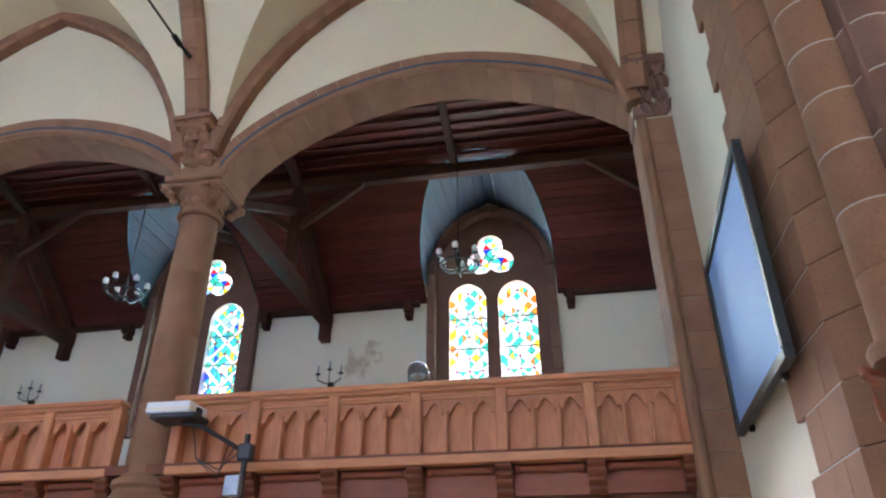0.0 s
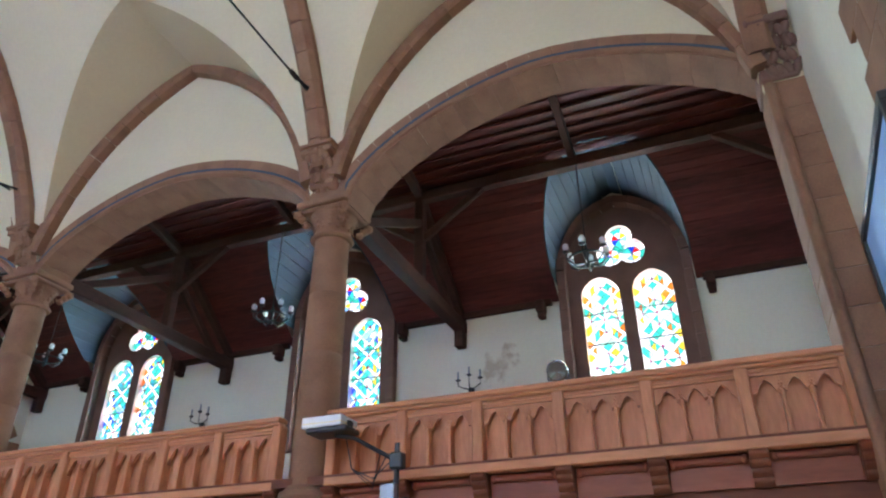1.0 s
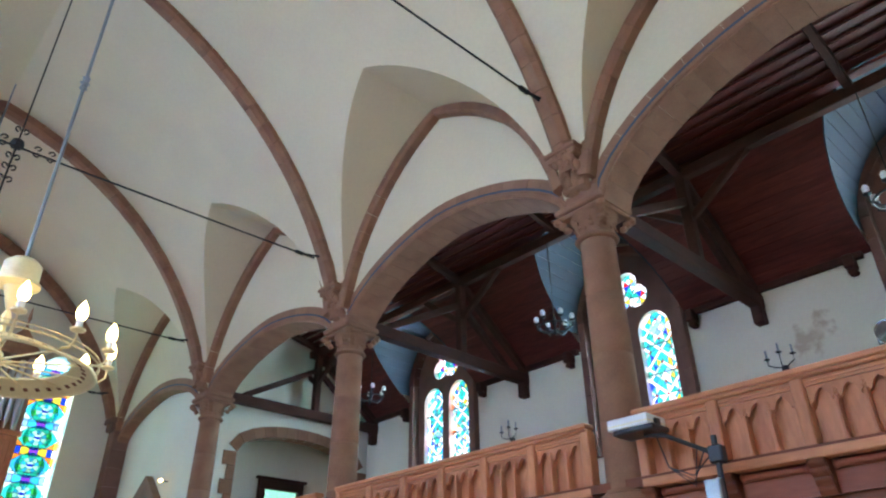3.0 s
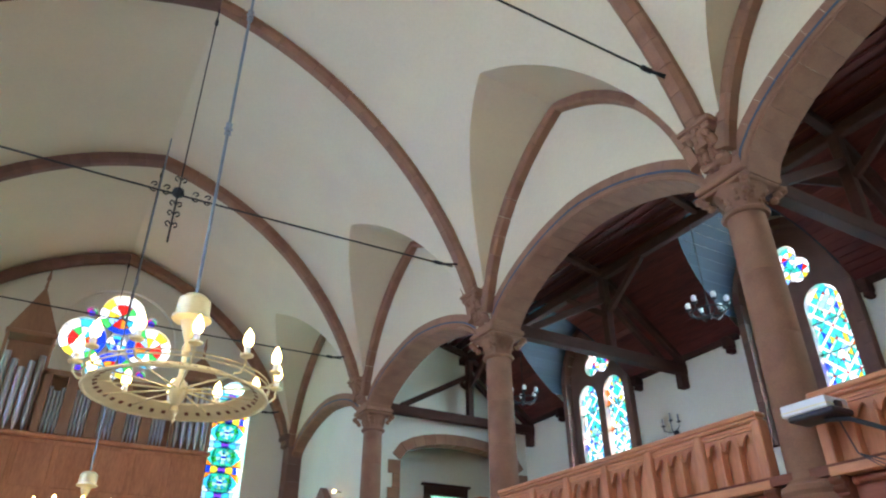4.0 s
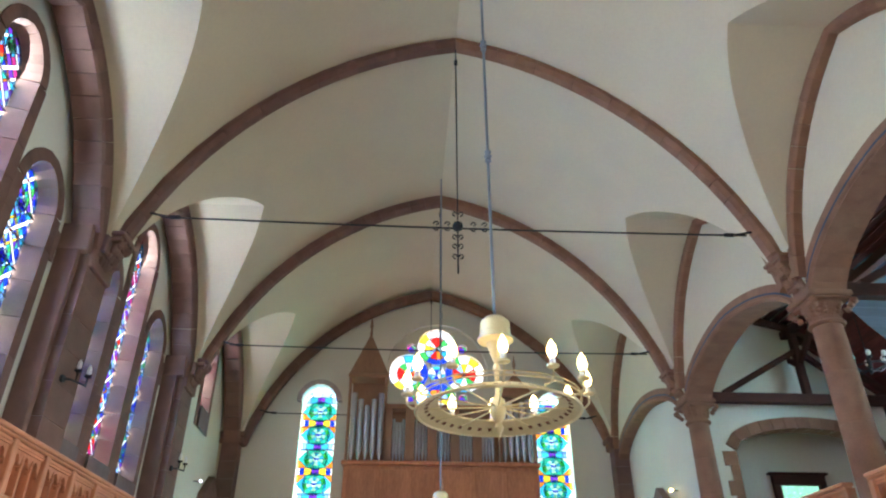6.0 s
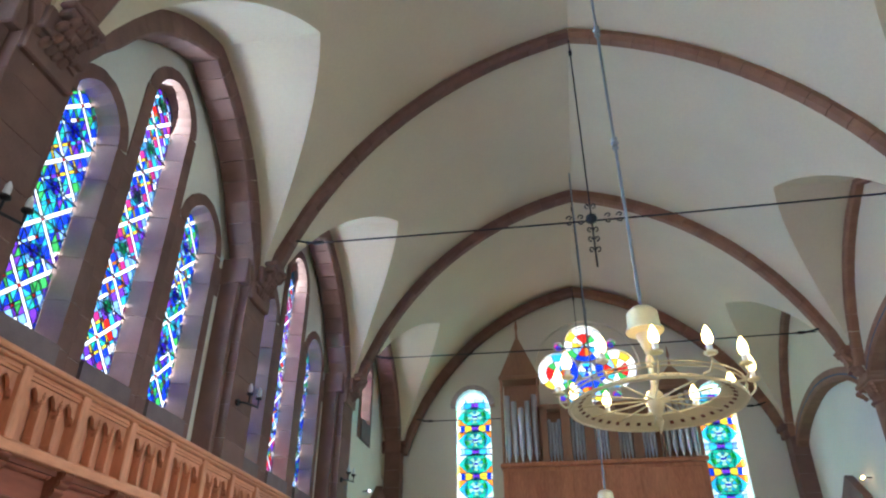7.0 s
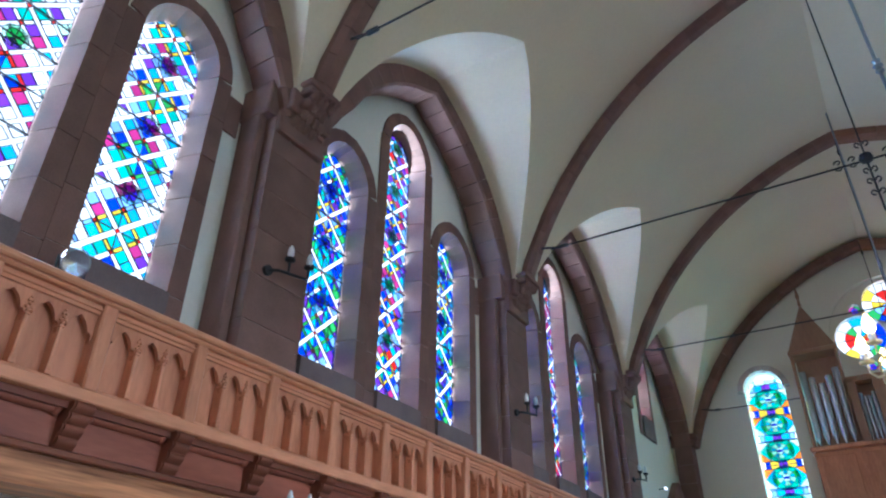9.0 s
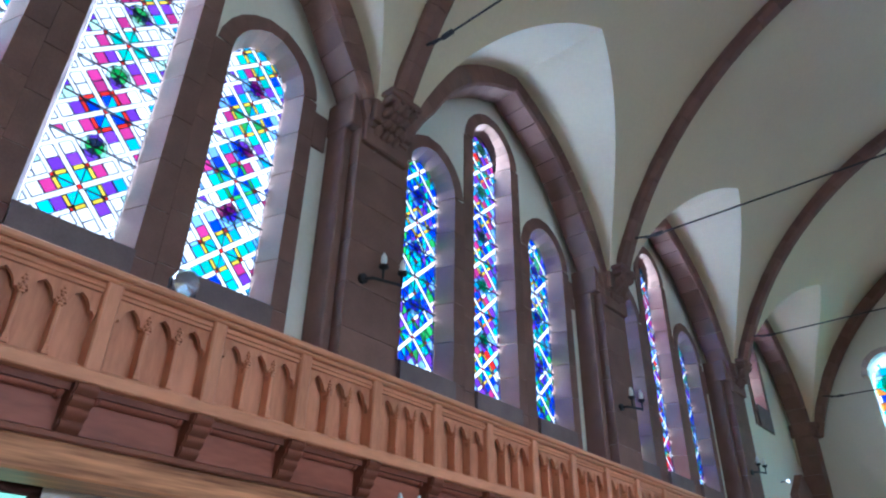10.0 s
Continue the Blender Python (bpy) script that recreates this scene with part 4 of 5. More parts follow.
def parapet(x, face, y0, n, pitch, label):
    """A run of n panels from y0. face: 1 looks towards +x, -1 towards -x."""
    z = 3.36 if face < 0 else 3.44
    p = thing("gallery_parapet", (x, y0, z), label, "parapet", "gallery parapets")
    L = n * pitch
    f = face

    def bx(a, b, c, d, e, g, bev=0.0):
        bm = bmesh.new()
        box(bm, min(a * f, b * f), max(a * f, b * f), c, d, e, g, bev)
        return bm
    # long members
    part("cap_rail", bx(-0.09, 0.15, -0.07, L + 0.07, 0.955, 1.03, 0.018), OAK_H, p)
    part("moulding", bx(-0.06, 0.12, -0.06, L + 0.06, 0.905, 0.955, 0.018), OAK_H, p)
    part("upper_rail", bx(-0.08, 0.05, 0, L, 0.815, 0.905), OAK_H, p)
    part("bead", bx(0.05, 0.075, 0, L, 0.845, 0.868, 0.006), OAK_H, p)
    part("bottom_rail", bx(-0.06, 0.125, -0.05, L + 0.05, 0.0, 0.115, 0.012), OAK_H, p)
    part("ledge", bx(-0.06, 0.06, 0, L, 0.115, 0.15, 0.01), OAK_H, p)
    for i in range(n + 1):
        me = shared(("post", f), lambda: mesh_of(bx(-0.1, 0.1, -0.072, 0.072, 0.1, 0.93, 0.016), "post", OAK))
        part("post", me, OAK, p).location = (0, i * pitch, 0)
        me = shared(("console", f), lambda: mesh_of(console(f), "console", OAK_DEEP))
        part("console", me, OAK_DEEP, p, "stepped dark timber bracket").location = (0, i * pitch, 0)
        if i == n:
            break
        me = shared(("board", f, pitch), lambda: mesh_of(bx(-0.115, -0.075, -pitch / 2 + 0.06, pitch / 2 - 0.06, 0.13, 0.84), "panel", OAK))
        part("panel", me, OAK, p).location = (0, (i + 0.5) * pitch, 0)
        me = shared(("tracery", round(pitch, 3)), lambda: tracery_mesh(pitch - 0.15))
        part("tracery", me, OAK, p).location = (0.0, (i + 0.5) * pitch, 0.15)
        me = shared("shaft", shaft_mesh)
        for k in (1, 2):
            part("shaft", me, OAK, p).location = (0.006 * f, i * pitch + 0.075 + (pitch - 0.15) * k / 3, 0.15)
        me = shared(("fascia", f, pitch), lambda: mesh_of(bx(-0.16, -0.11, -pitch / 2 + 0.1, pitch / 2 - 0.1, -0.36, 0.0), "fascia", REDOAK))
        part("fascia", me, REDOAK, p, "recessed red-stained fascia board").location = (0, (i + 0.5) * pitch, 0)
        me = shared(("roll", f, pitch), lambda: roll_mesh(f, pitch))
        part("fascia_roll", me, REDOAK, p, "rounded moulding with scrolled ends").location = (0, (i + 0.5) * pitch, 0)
    return p


def roll_mesh(f, pitch):
    """A rounded bar under the rail, with a small scroll at each end."""
    e = pitch / 2 - 0.15
    bm = tube([(-0.075 * f, -e, -0.055), (-0.075 * f, e, -0.055)], 0.048, 12)
    for s in (-1, 1):
        bmesh.ops.create_uvsphere(bm, u_segments=10, v_segments=6, radius=0.06, matrix=Matrix.Translation((-0.065 * f, s * e, -0.06)) @ Matrix.Diagonal((1, 0.7, 1, 1)))
    return mesh_of(bm, "fascia_roll", REDOAK, True)


def console(f):
    """A bracket with a lobed front that narrows downwards."""
    n = 25
    front = []
    for i in range(n):
        s = i / (n - 1)
        front.append((0.11 - 0.2 * s ** 1.2 + 0.03 * abs(math.sin(4 * math.pi * s)), -0.37 * s))
    bm = bmesh.new()
    for y0, y1, inset in ((-0.085, 0.085, 0.0), (-0.1, 0.1, 0.022)):
        rings = []
        for y in (y0, y1):
            rings.append([bm.verts.new((f * -0.16, y, 0.0))] + [bm.verts.new((f * (x - inset), y, z)) for x, z in front] + [bm.verts.new((f * -0.16, y, -0.37))])
        bm.faces.new(rings[0])
        bm.faces.new(rings[1][::-1])
        m = len(rings[0])
        for i in range(m):
            bm.faces.new((rings[0][i], rings[1][i], rings[1][(i + 1) % m], rings[0][(i + 1) % m]))
    return bm


for y0, n, pt in ((-1.38, 6, 1.076), (6.0, 6, 1.03), (13.0, 6, 1.03)):
    parapet(8.42, -1, y0, n, pt, "carved honey-oak gallery parapet with pointed panels between columns")
parapet(-5.8, 1, -2.14, 26, 1.065, "long carved honey-oak gallery parapet with pointed panels")
fixed("gallery_floor_right", boxes((8.3, 14.8, -2.35, 20.0, 3.38, 3.5)), OAK_DEEP, "dark boarded floor of the gallery", "gallery floor")
fixed("gallery_floor_left", boxes((-6.4, -5.78, -1.9, 26.5, 3.38, 3.5)), OAK_DEEP, "dark boarded floor of the narrow gallery", "gallery floor")
bm = boxes((-6.4, -5.86, -1.9, 26.4, 2.74, 3.0), bevel=0.02)
tagged(new("gallery_beam", mesh_of(bm, "gallery_beam", BEAM_OAK)), "heavy grained oak beam under the gallery", "beam")
tagged(new("gallery_beam", mesh_of(boxes((-6.4, -5.83, -1.9, 26.4, 3.0, 3.06), bevel=0.012), "gallery_beam", OAK_DEEP)), "dark oak moulding on the gallery beam", "beam")
# Carried up to the floor boards to block light leaking from the low fill.
tagged(new("gallery_beam", mesh_of(boxes((8.6, 9.0, -1.9, 20.0, 2.74, 3.375), bevel=0.02), "gallery_beam", OAK_DEEP)), "heavy grained oak beam under the gallery", "beam")


# ---- timber roof of the aisle ----
PUR_X, PUR_Z, EAVE_Z = 12.2, 10.58, 8.5
SLOPE = (PUR_Z - EAVE_Z) / (X_O - PUR_X)


def slope_z(x):
    return EAVE_Z + (X_O - x) * SLOPE


def slope_x(z):
    return X_O - (z - EAVE_Z) / SLOPE


DORM_HW, DORM_SPRING, DORM_TOP = 1.55, 8.9, 11.2


def dormer_line(ym, n=16):
    pts = lancet(ym, DORM_HW, 7.6, DORM_TOP, (DORM_TOP - DORM_SPRING) / DORM_HW, n)
    return pts[2:]


def dormer_hw(z):
    if z >= DORM_TOP:
        return 0.0
    line = dormer_line(0.0, 40)[:41]
    return float(np.interp(z, [p[1] for p in line], [p[0] for p in line]))


def roof():
    v, f = [], []

    def plank(a, b, c, d, t):
        """A board between four corners, t thick upward."""
        o = len(v)
        up = Vector((0, 0, t))
        for p in (a, b, c, d):
            v.append(Vector(p))
        for p in (a, b, c, d):
            v.append(Vector(p) + up)
        f.extend([(o + x for x in face) for face in BLOCK_FACES])
    rnd = random.Random(5)
    # sloping part, boards level along the aisle, cut by the dormers
    n = 17
    for i in range(n):
        z0 = EAVE_Z + (PUR_Z - EAVE_Z) * i / n + 0.004
        z1 = EAVE_Z + (PUR_Z - EAVE_Z) * (i + 1) / n - 0.006
        drop = rnd.uniform(-0.006, 0.006)
        edges0, edges1 = [-2.35], [-2.35]
        for ym in RIGHT_W:
            h0, h1 = dormer_hw(z0), dormer_hw(z1)
            edges0 += [ym - h0, ym + h0]
            edges1 += [ym - h1, ym + h1]
        edges0.append(20.0)
        edges1.append(20.0)
        for k in range(0, len(edges0), 2):
            x0, x1 = slope_x(z0), slope_x(z1)
            plank((x0, edges0[k], z0 + drop), (x0, edges0[k + 1], z0 + drop), (x1, edges1[k + 1], z1 + drop), (x1, edges1[k], z1 + drop), 0.03)
    # flatter part towards the nave
    m = 13
    for i in range(m):
        xa = PUR_X + (X_A - 0.1 - PUR_X) * i / m - 0.01
        xb = PUR_X + (X_A - 0.1 - PUR_X) * (i + 1) / m + 0.014
        za, zb = (PUR_Z + 0.1 + (PUR_X - x) * 0.24 for x in (xa, xb))
        drop = rnd.uniform(-0.012, 0.012)
        plank((xa, -2.35, za + drop + 0.035), (xa, 20.0, za + drop + 0.035), (xb, 20.0, zb + drop - 0.035), (xb, -2.35, zb + drop - 0.035), 0.05)
    me = poly_mesh("ceiling_aisle", v, [tuple(q) for q in f], ROOFWOOD)
    tagged(new("ceiling_aisle", me), "dark red stained board ceiling of the gallery", "ceiling", kind="structure")
    # dormer linings
    v, f = [], []
    for ym in RIGHT_W:
        line = resample(dormer_line(ym), 23)
        for (ya, za), (yb, zb) in zip(line, line[1:]):
            s = 0.02
            ya2, yb2 = ya + (yb - ya) * s, yb + (ya - yb) * s
            za2, zb2 = za + (zb - za) * s, zb + (za - zb) * s
            xa, xb = (max(min(slope_x(max(z, EAVE_Z)), X_O - 0.02) - 0.05, PUR_X + 0.13) for z in (za2, zb2))
            o = len(v)
            sgn = 0.03
            for x, y, z in ((xa, ya2, za2), (xb, yb2, zb2), (X_O + 0.02, yb2, zb2), (X_O + 0.02, ya2, za2)):
                v.append(Vector((x, y, z)))
            for q in range(4):
                v.append(v[o + q] + Vector((0, 0.02 * (1 if ya > ym else -1), sgn)))
            f += [tuple(o + x for x in face) for face in BLOCK_FACES]
    tagged(new("ceiling_dormers", poly_mesh("ceiling_dormers", v, f, DORMER)), "pale blue-grey board linings of the window dormers", "ceiling", kind="structure")


roof()
fixed("roof_aisle", boxes((8.9, 15.4, -2.9, 20.3, 12.2, 12.4)), OAK_DEEP, "plain outer roof over the gallery", "roof")


def timber(a, b, w, h, bm=None):
    """A squared beam from a to b."""
    bm = bm or bmesh.new()
    a, b = Vector(a), Vector(b)
    d = b - a
    q = d.to_track_quat("X", "Z")
    r = bmesh.ops.create_cube(bm, size=1, matrix=Matrix.LocRotScale((a + b) / 2, q, (d.length, w, h)))
    bmesh.ops.bevel(bm, geom=list({e for vv in r["verts"] for e in vv.link_edges}), offset=0.02, segments=1, affect="EDGES", profile=0.5)
    return bm


def truss(y, wall=True):
    t = thing("roof_truss", (11.9, y, 8.0), "dark stained timber roof truss with king post and braces", "roof truss", "roof trusses")
    part("tie_beam", timber((-2.9, 0, 0.2), (2.9, 0, 0.2), 0.26, 0.3), BEAM, t)
    part("king_post", timber((0.3, 0, 0.3), (0.3, 0, 2.45), 0.22, 0.22), BEAM, t)
    part("brace", timber((-2.3, 0, 0.35), (0.25, 0, 1.75), 0.16, 0.18), BEAM, t)
    part("brace", timber((2.1, 0, 0.35), (0.35, 0, 1.75), 0.16, 0.18), BEAM, t)
    part("rafter", timber((2.95, 0, 0.42), (0.3, 0, 2.47), 0.2, 0.2), BEAM, t)
    part("rafter", timber((0.3, 0, 2.5), (-2.9, 0, 3.24), 0.2, 0.2), BEAM, t)
    for s in (1, -1):
        part("purlin_brace", timber((0.3, s * 0.1, 1.35), (0.3, s * 1.5, 2.37), 0.14, 0.16), BEAM, t)
    part("wall_post", timber((2.75, 0, -0.35), (2.75, 0, 0.3), 0.24, 0.26), BEAM, t)
    return t


tr = truss(BAYS[1])
for y in (BAYS[2], BAYS[3] + 0.1):
    copy_thing(tr, pose(11.9, y, 8.0))
tagged(new("purlin", mesh_of(timber((PUR_X + 0.0, -2.35, PUR_Z - 0.12), (PUR_X, 20.0, PUR_Z - 0.12), 0.22, 0.26), "purlin", BEAM)), "long dark roof purlin on the king posts", "beam")
tagged(new("purlin_brace", mesh_of(timber((PUR_X, -2.35, 9.2), (PUR_X, -0.9, 10.4), 0.14, 0.16), "purlin_brace", BEAM)), "dark timber brace between end wall and purlin", "brace")
# short rafters that show between the main trusses, and corbel ends on the wall plate
rb = mesh_of(timber((0, 0, 0), (-3.2, 0, 0.77), 0.16, 0.2), "rafter", BEAM)
for ym in MIDS[:3]:
    r = tagged(new("rafter", rb), "dark timber rafter under the gallery ceiling", "rafter", "rafters")
    r.location = (PUR_X, ym, PUR_Z + 0.02)
cb = boxes((-0.34, 0.0, -0.1, 0.1, -0.3, 0.0), (-0.26, 0.0, -0.085, 0.085, -0.42, -0.3), bevel=0.03)
cbm = mesh_of(cb, "rafter_end", BEAM)
for y in (-0.35, 3.45, 7.05, 10.75, 14.1, 17.7):
    r = tagged(new("rafter_corbel", cbm), "dark timber corbel at the head of the wall", "corbel", "rafter corbels")
    r.location = (X_O, y, 8.5)
for ya, yb in ((-2.35, -0.2), (3.2, 7.1), (10.5, 14.2), (17.7, 20.0)):
    tagged(new("wall_plate", mesh_of(boxes((14.66, 14.8, ya, yb, 8.42, 8.56), bevel=0.01), "wall_plate", BEAM)), "dark timber plate along the wall head", "beam", "wall plates")

# ---- end of the aisle: gable wall with a stone arch and a door ----
GY = 20.0
seg = [(12.1 + 2.25 * math.cos(math.pi * i / 18), 6.75 + 0.72 * math.sin(math.pi * i / 18)) for i in range(19)]
gate = [(9.85, -0.5), (14.35, -0.5)] + seg
fixed("wall_gable", slab("wall_gable", [(8.9, -1), (15.3, -1), (15.3, 12.2), (8.9, 12.2)], [gate], xz(GY + 0.25), 0.5, WHITEWALL), WHITEWALL,
      "white limewashed end wall of the gallery with an arch", "wall")
ga = thing("stone_archway", (12.1, GY, 0), "flat red sandstone archway in the gallery end wall", "archway")
ring = resample([(u - 12.1, v) for u, v in seg], 14)
arc_blocks("voussoir", ring, offset_line(ring, -0.34), -0.04, 0.5, xz(0) @ Matrix.Diagonal((1, 1, -1, 1)), STONE, ga)
for side in (1, -1):
    for i in range(16):
        w = 0.42 if i % 2 else 0.26
        a, b = 6.75 * i / 16, 6.75 * (i + 1) / 16
        part("jamb_stone", boxes((side * 2.25, side * (2.25 + w), -0.04, 0.5, a + 0.004, b - 0.004)), STONE, ga)
fixed("wall_passage", boxes((9.3, 15.3, 21.6, 21.9, 0, 9), (9.3, 9.6, 20.5, 21.6, 0, 9), (14.6, 15.3, 20.5, 21.6, 0, 9)), WHITEWALL, "plain white walls of the passage behind the arch", "wall")
fixed("ceiling_passage", boxes((9.3, 15.3, 20.5, 21.9, 9, 9.2)), WHITEWALL, "plain passage ceiling", "ceiling")
d = tagged(new("door_1"), "dark timber door frame with a pale green pane", "door", kind="structure")
d.location = (12.4, 21.6, 3.5)
part("lintel", boxes((-0.85, 0.85, -0.16, 0.0, 2.62, 2.92), (-0.95, 0.95, -0.2, 0.0, 2.92, 3.0), bevel=0.02), BEAM, d)
for s in (-1, 1):
    part("jamb", boxes((s * 0.62, s * 0.85, -0.16, 0.0, 0.0, 2.62), bevel=0.015), BEAM, d)
part("pane", boxes((-0.62, 0.62, -0.1, -0.09, 0.0, 2.62)), GLASS["pale"], d, "pale green glazed pane")
fixed("backdrop_door", boxes((11.8, 13.0, 21.54, 21.56, 3.5, 6.1)), SKYLIGHT, "plain daylight behind the glazed door", "daylight")

# ---- respond and pier by the chancel arch ----
rp = stone_pier("wall_respond", (8.6, -1.66, 0), 0.54, 0.72, 8.15, 0.46, STONE, "red sandstone respond beside the last gallery arch", -1)
part("roll", lathe([(0.075, 0.0), (0.075, 8.1)], 14, (-0.37, 0.2)), STONE, rp, smooth=True)
bm = boxes((-0.42, 0.3, -0.2, 0.3, 8.15, 9.0), (-0.8, -0.3, -0.2, 0.36, 8.86, 9.0), bevel=0.03)
foliage(bm, -1, -0.42, -0.66, 8.28, 8.8, 0.22, 5)
part("carved_corbel", bm, STONE_DARK, rp, "carved leaf corbel")

cp = thing("chancel_pier", (4.6, -1.9, 0), "massive red sandstone pier of the chancel arch with pale joints", "pier")
part("mortar_core", boxes((0.31, 1.18, -0.2, 0.045, 0, 11.8)), MORTAR, cp, "pale mortar joints")
part("joint_core", lathe([(0.226, 3.53), (0.226, 11.8)], 20, (-0.4, -0.18)), MORTAR, cp, "pale mortar joints", smooth=True)
part("joint_core", lathe([(0.201, 0.0), (0.201, 11.8)], 20, (-0.62, -0.42)), MORTAR, cp, "pale mortar joints", smooth=True)
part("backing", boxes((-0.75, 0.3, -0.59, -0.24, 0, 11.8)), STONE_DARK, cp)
course = 0.44
for i in range(27):
    z0, z1 = i * course + 0.004, (i + 1) * course - 0.005
    edge = 1.42 if i % 2 else 1.2
    cut = 0.62 if i % 2 else 0.85
    for a, b in ((0.3, cut), (cut, edge)):
        part("block", boxes((a + 0.004, b - 0.004, -0.05, 0.05, z0, z1), bevel=0.006), STONE, cp)
    # splayed face towards the arch
    vs = [(0.3, 0.05), (-0.02, -0.16), (-0.12, -0.3), (0.3, -0.3)]
    me = poly_mesh("block", [(x, y, z0) for x, y in vs] + [(x, y, z1) for x, y in vs], BLOCK_FACES, STONE)
    part("block", me, STONE, cp)
    if z0 > 3.1:
        part("drum", lathe([(0.225, z0), (0.23, z0 + 0.008), (0.23, z1 - 0.008), (0.225, z1)], 20, (-0.4, -0.18)), STONE, cp, smooth=True)
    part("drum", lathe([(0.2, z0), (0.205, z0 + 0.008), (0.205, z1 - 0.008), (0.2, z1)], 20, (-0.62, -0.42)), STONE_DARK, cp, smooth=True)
part("shaft_corbel", lathe([(0.06, 2.5), (0.12, 2.62), (0.19, 2.78), (0.21, 2.9), (0.21, 2.93), (0.28, 2.97), (0.3, 3.03), (0.28, 3.08), (0.232, 3.1), (0.23, 3.52)], 20, (-0.4, -0.18)), STONE, cp, smooth=True)
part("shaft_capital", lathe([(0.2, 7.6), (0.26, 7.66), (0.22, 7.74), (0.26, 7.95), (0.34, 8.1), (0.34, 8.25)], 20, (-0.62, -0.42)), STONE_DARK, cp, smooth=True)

# framed screen on the chancel wall, the sky it reflects painted as blue
sc = thing("framed_screen", (6.615, -1.79, 4.44), "large screen in a black frame on the white wall, sky reflection painted blue", "screen")
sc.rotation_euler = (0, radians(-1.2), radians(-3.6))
sm = bpy.data.materials["screen_sky_blue"]
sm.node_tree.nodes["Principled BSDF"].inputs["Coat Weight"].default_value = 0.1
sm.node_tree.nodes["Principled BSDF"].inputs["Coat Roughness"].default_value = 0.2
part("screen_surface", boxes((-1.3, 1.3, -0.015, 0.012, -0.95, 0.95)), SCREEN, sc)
for a in ((-1.37, 1.37, -0.03, 0.05, 0.92, 1.01), (-1.37, 1.37, -0.03, 0.05, -1.01, -0.92), (-1.37, -1.28, -0.03, 0.05, -0.92, 0.92), (1.28, 1.37, -0.03, 0.05, -0.92, 0.92)):
    part("frame_bar", boxes(a, bevel=0.008), BLACK, sc)
for x in (-0.9, 0.9):
    part("bracket", boxes((x - 0.04, x + 0.04, -0.06, 0.0, -1.06, -0.99), bevel=0.01), IRON, sc)


# ---- tie rods across the nave ----
def tie_rod(y, ornate):
    r = thing("tie_rod", (XC, y, 9.5), "thin black iron tie rod across the nave", "tie rod", "tie rods")
    sag = [(-6.25 + 12.6 * i / 12, 0, -0.05 * math.sin(math.pi * i / 12)) for i in range(13)]
    part("bar", tube(sag, 0.019, 6), IRON, r)
    for s in (-1, 1):
        part("turnbuckle", tube([(s * 5.85, 0, 0), (s * 6.05, 0, 0)], 0.045, 8), IRON, r)
        part("hook", tube([(s * 6.05, 0, 0), (s * 6.2, 0, 0.03), (s * 6.5, 0, 0.1)], 0.026, 8), IRON, r)
    part("hanger", tube([(0, 0, 0), (0, 0, 5.3)], 0.014, 6), IRON, r, "thin hanger rod to the vault")
    part("hanger_joint", lathe([(0.01, 4.75), (0.04, 4.78), (0.04, 4.92), (0.01, 4.95)], 8), IRON, r)
    if ornate:
        part("boss", lathe([(0.02, -0.1), (0.1, -0.07), (0.12, 0), (0.1, 0.07), (0.02, 0.1)], 10), IRON, r)
        part("lower_bar", tube([(0, 0, 0), (0, 0, -1.15)], 0.018, 6), IRON, r)
        bm = bmesh.new()
        for dx, dz, ax in ((-0.28, 0, 0), (-0.52, 0, 0), (0.28, 0, 0), (0.52, 0, 0), (0, 0.26, 1), (0, -0.32, 1), (0, -0.55, 1), (0, -0.8, 1)):
            for sg in (-1, 1):
                pts = []
                for k in range(7):
                    a = k / 6 * 1.5 * math.pi
                    u, v = 0.09 * (1 - math.cos(a)) * 0.6, sg * (0.05 + 0.05 * math.sin(a) + 0.03 * k / 6)
                    pts.append((dx + (u if ax == 0 else v), 0, dz + (v if ax == 0 else u)))
                tube(pts, 0.016, 5, bm)
        part("scrollwork", bm, IRON, r, "wrought iron cross of scrolls")
    return r


for k, y in enumerate(BAYS[1:]):
    tie_rod(min(y, 26.1), k == 1).location.z = 9.74 if k == 0 else 9.5


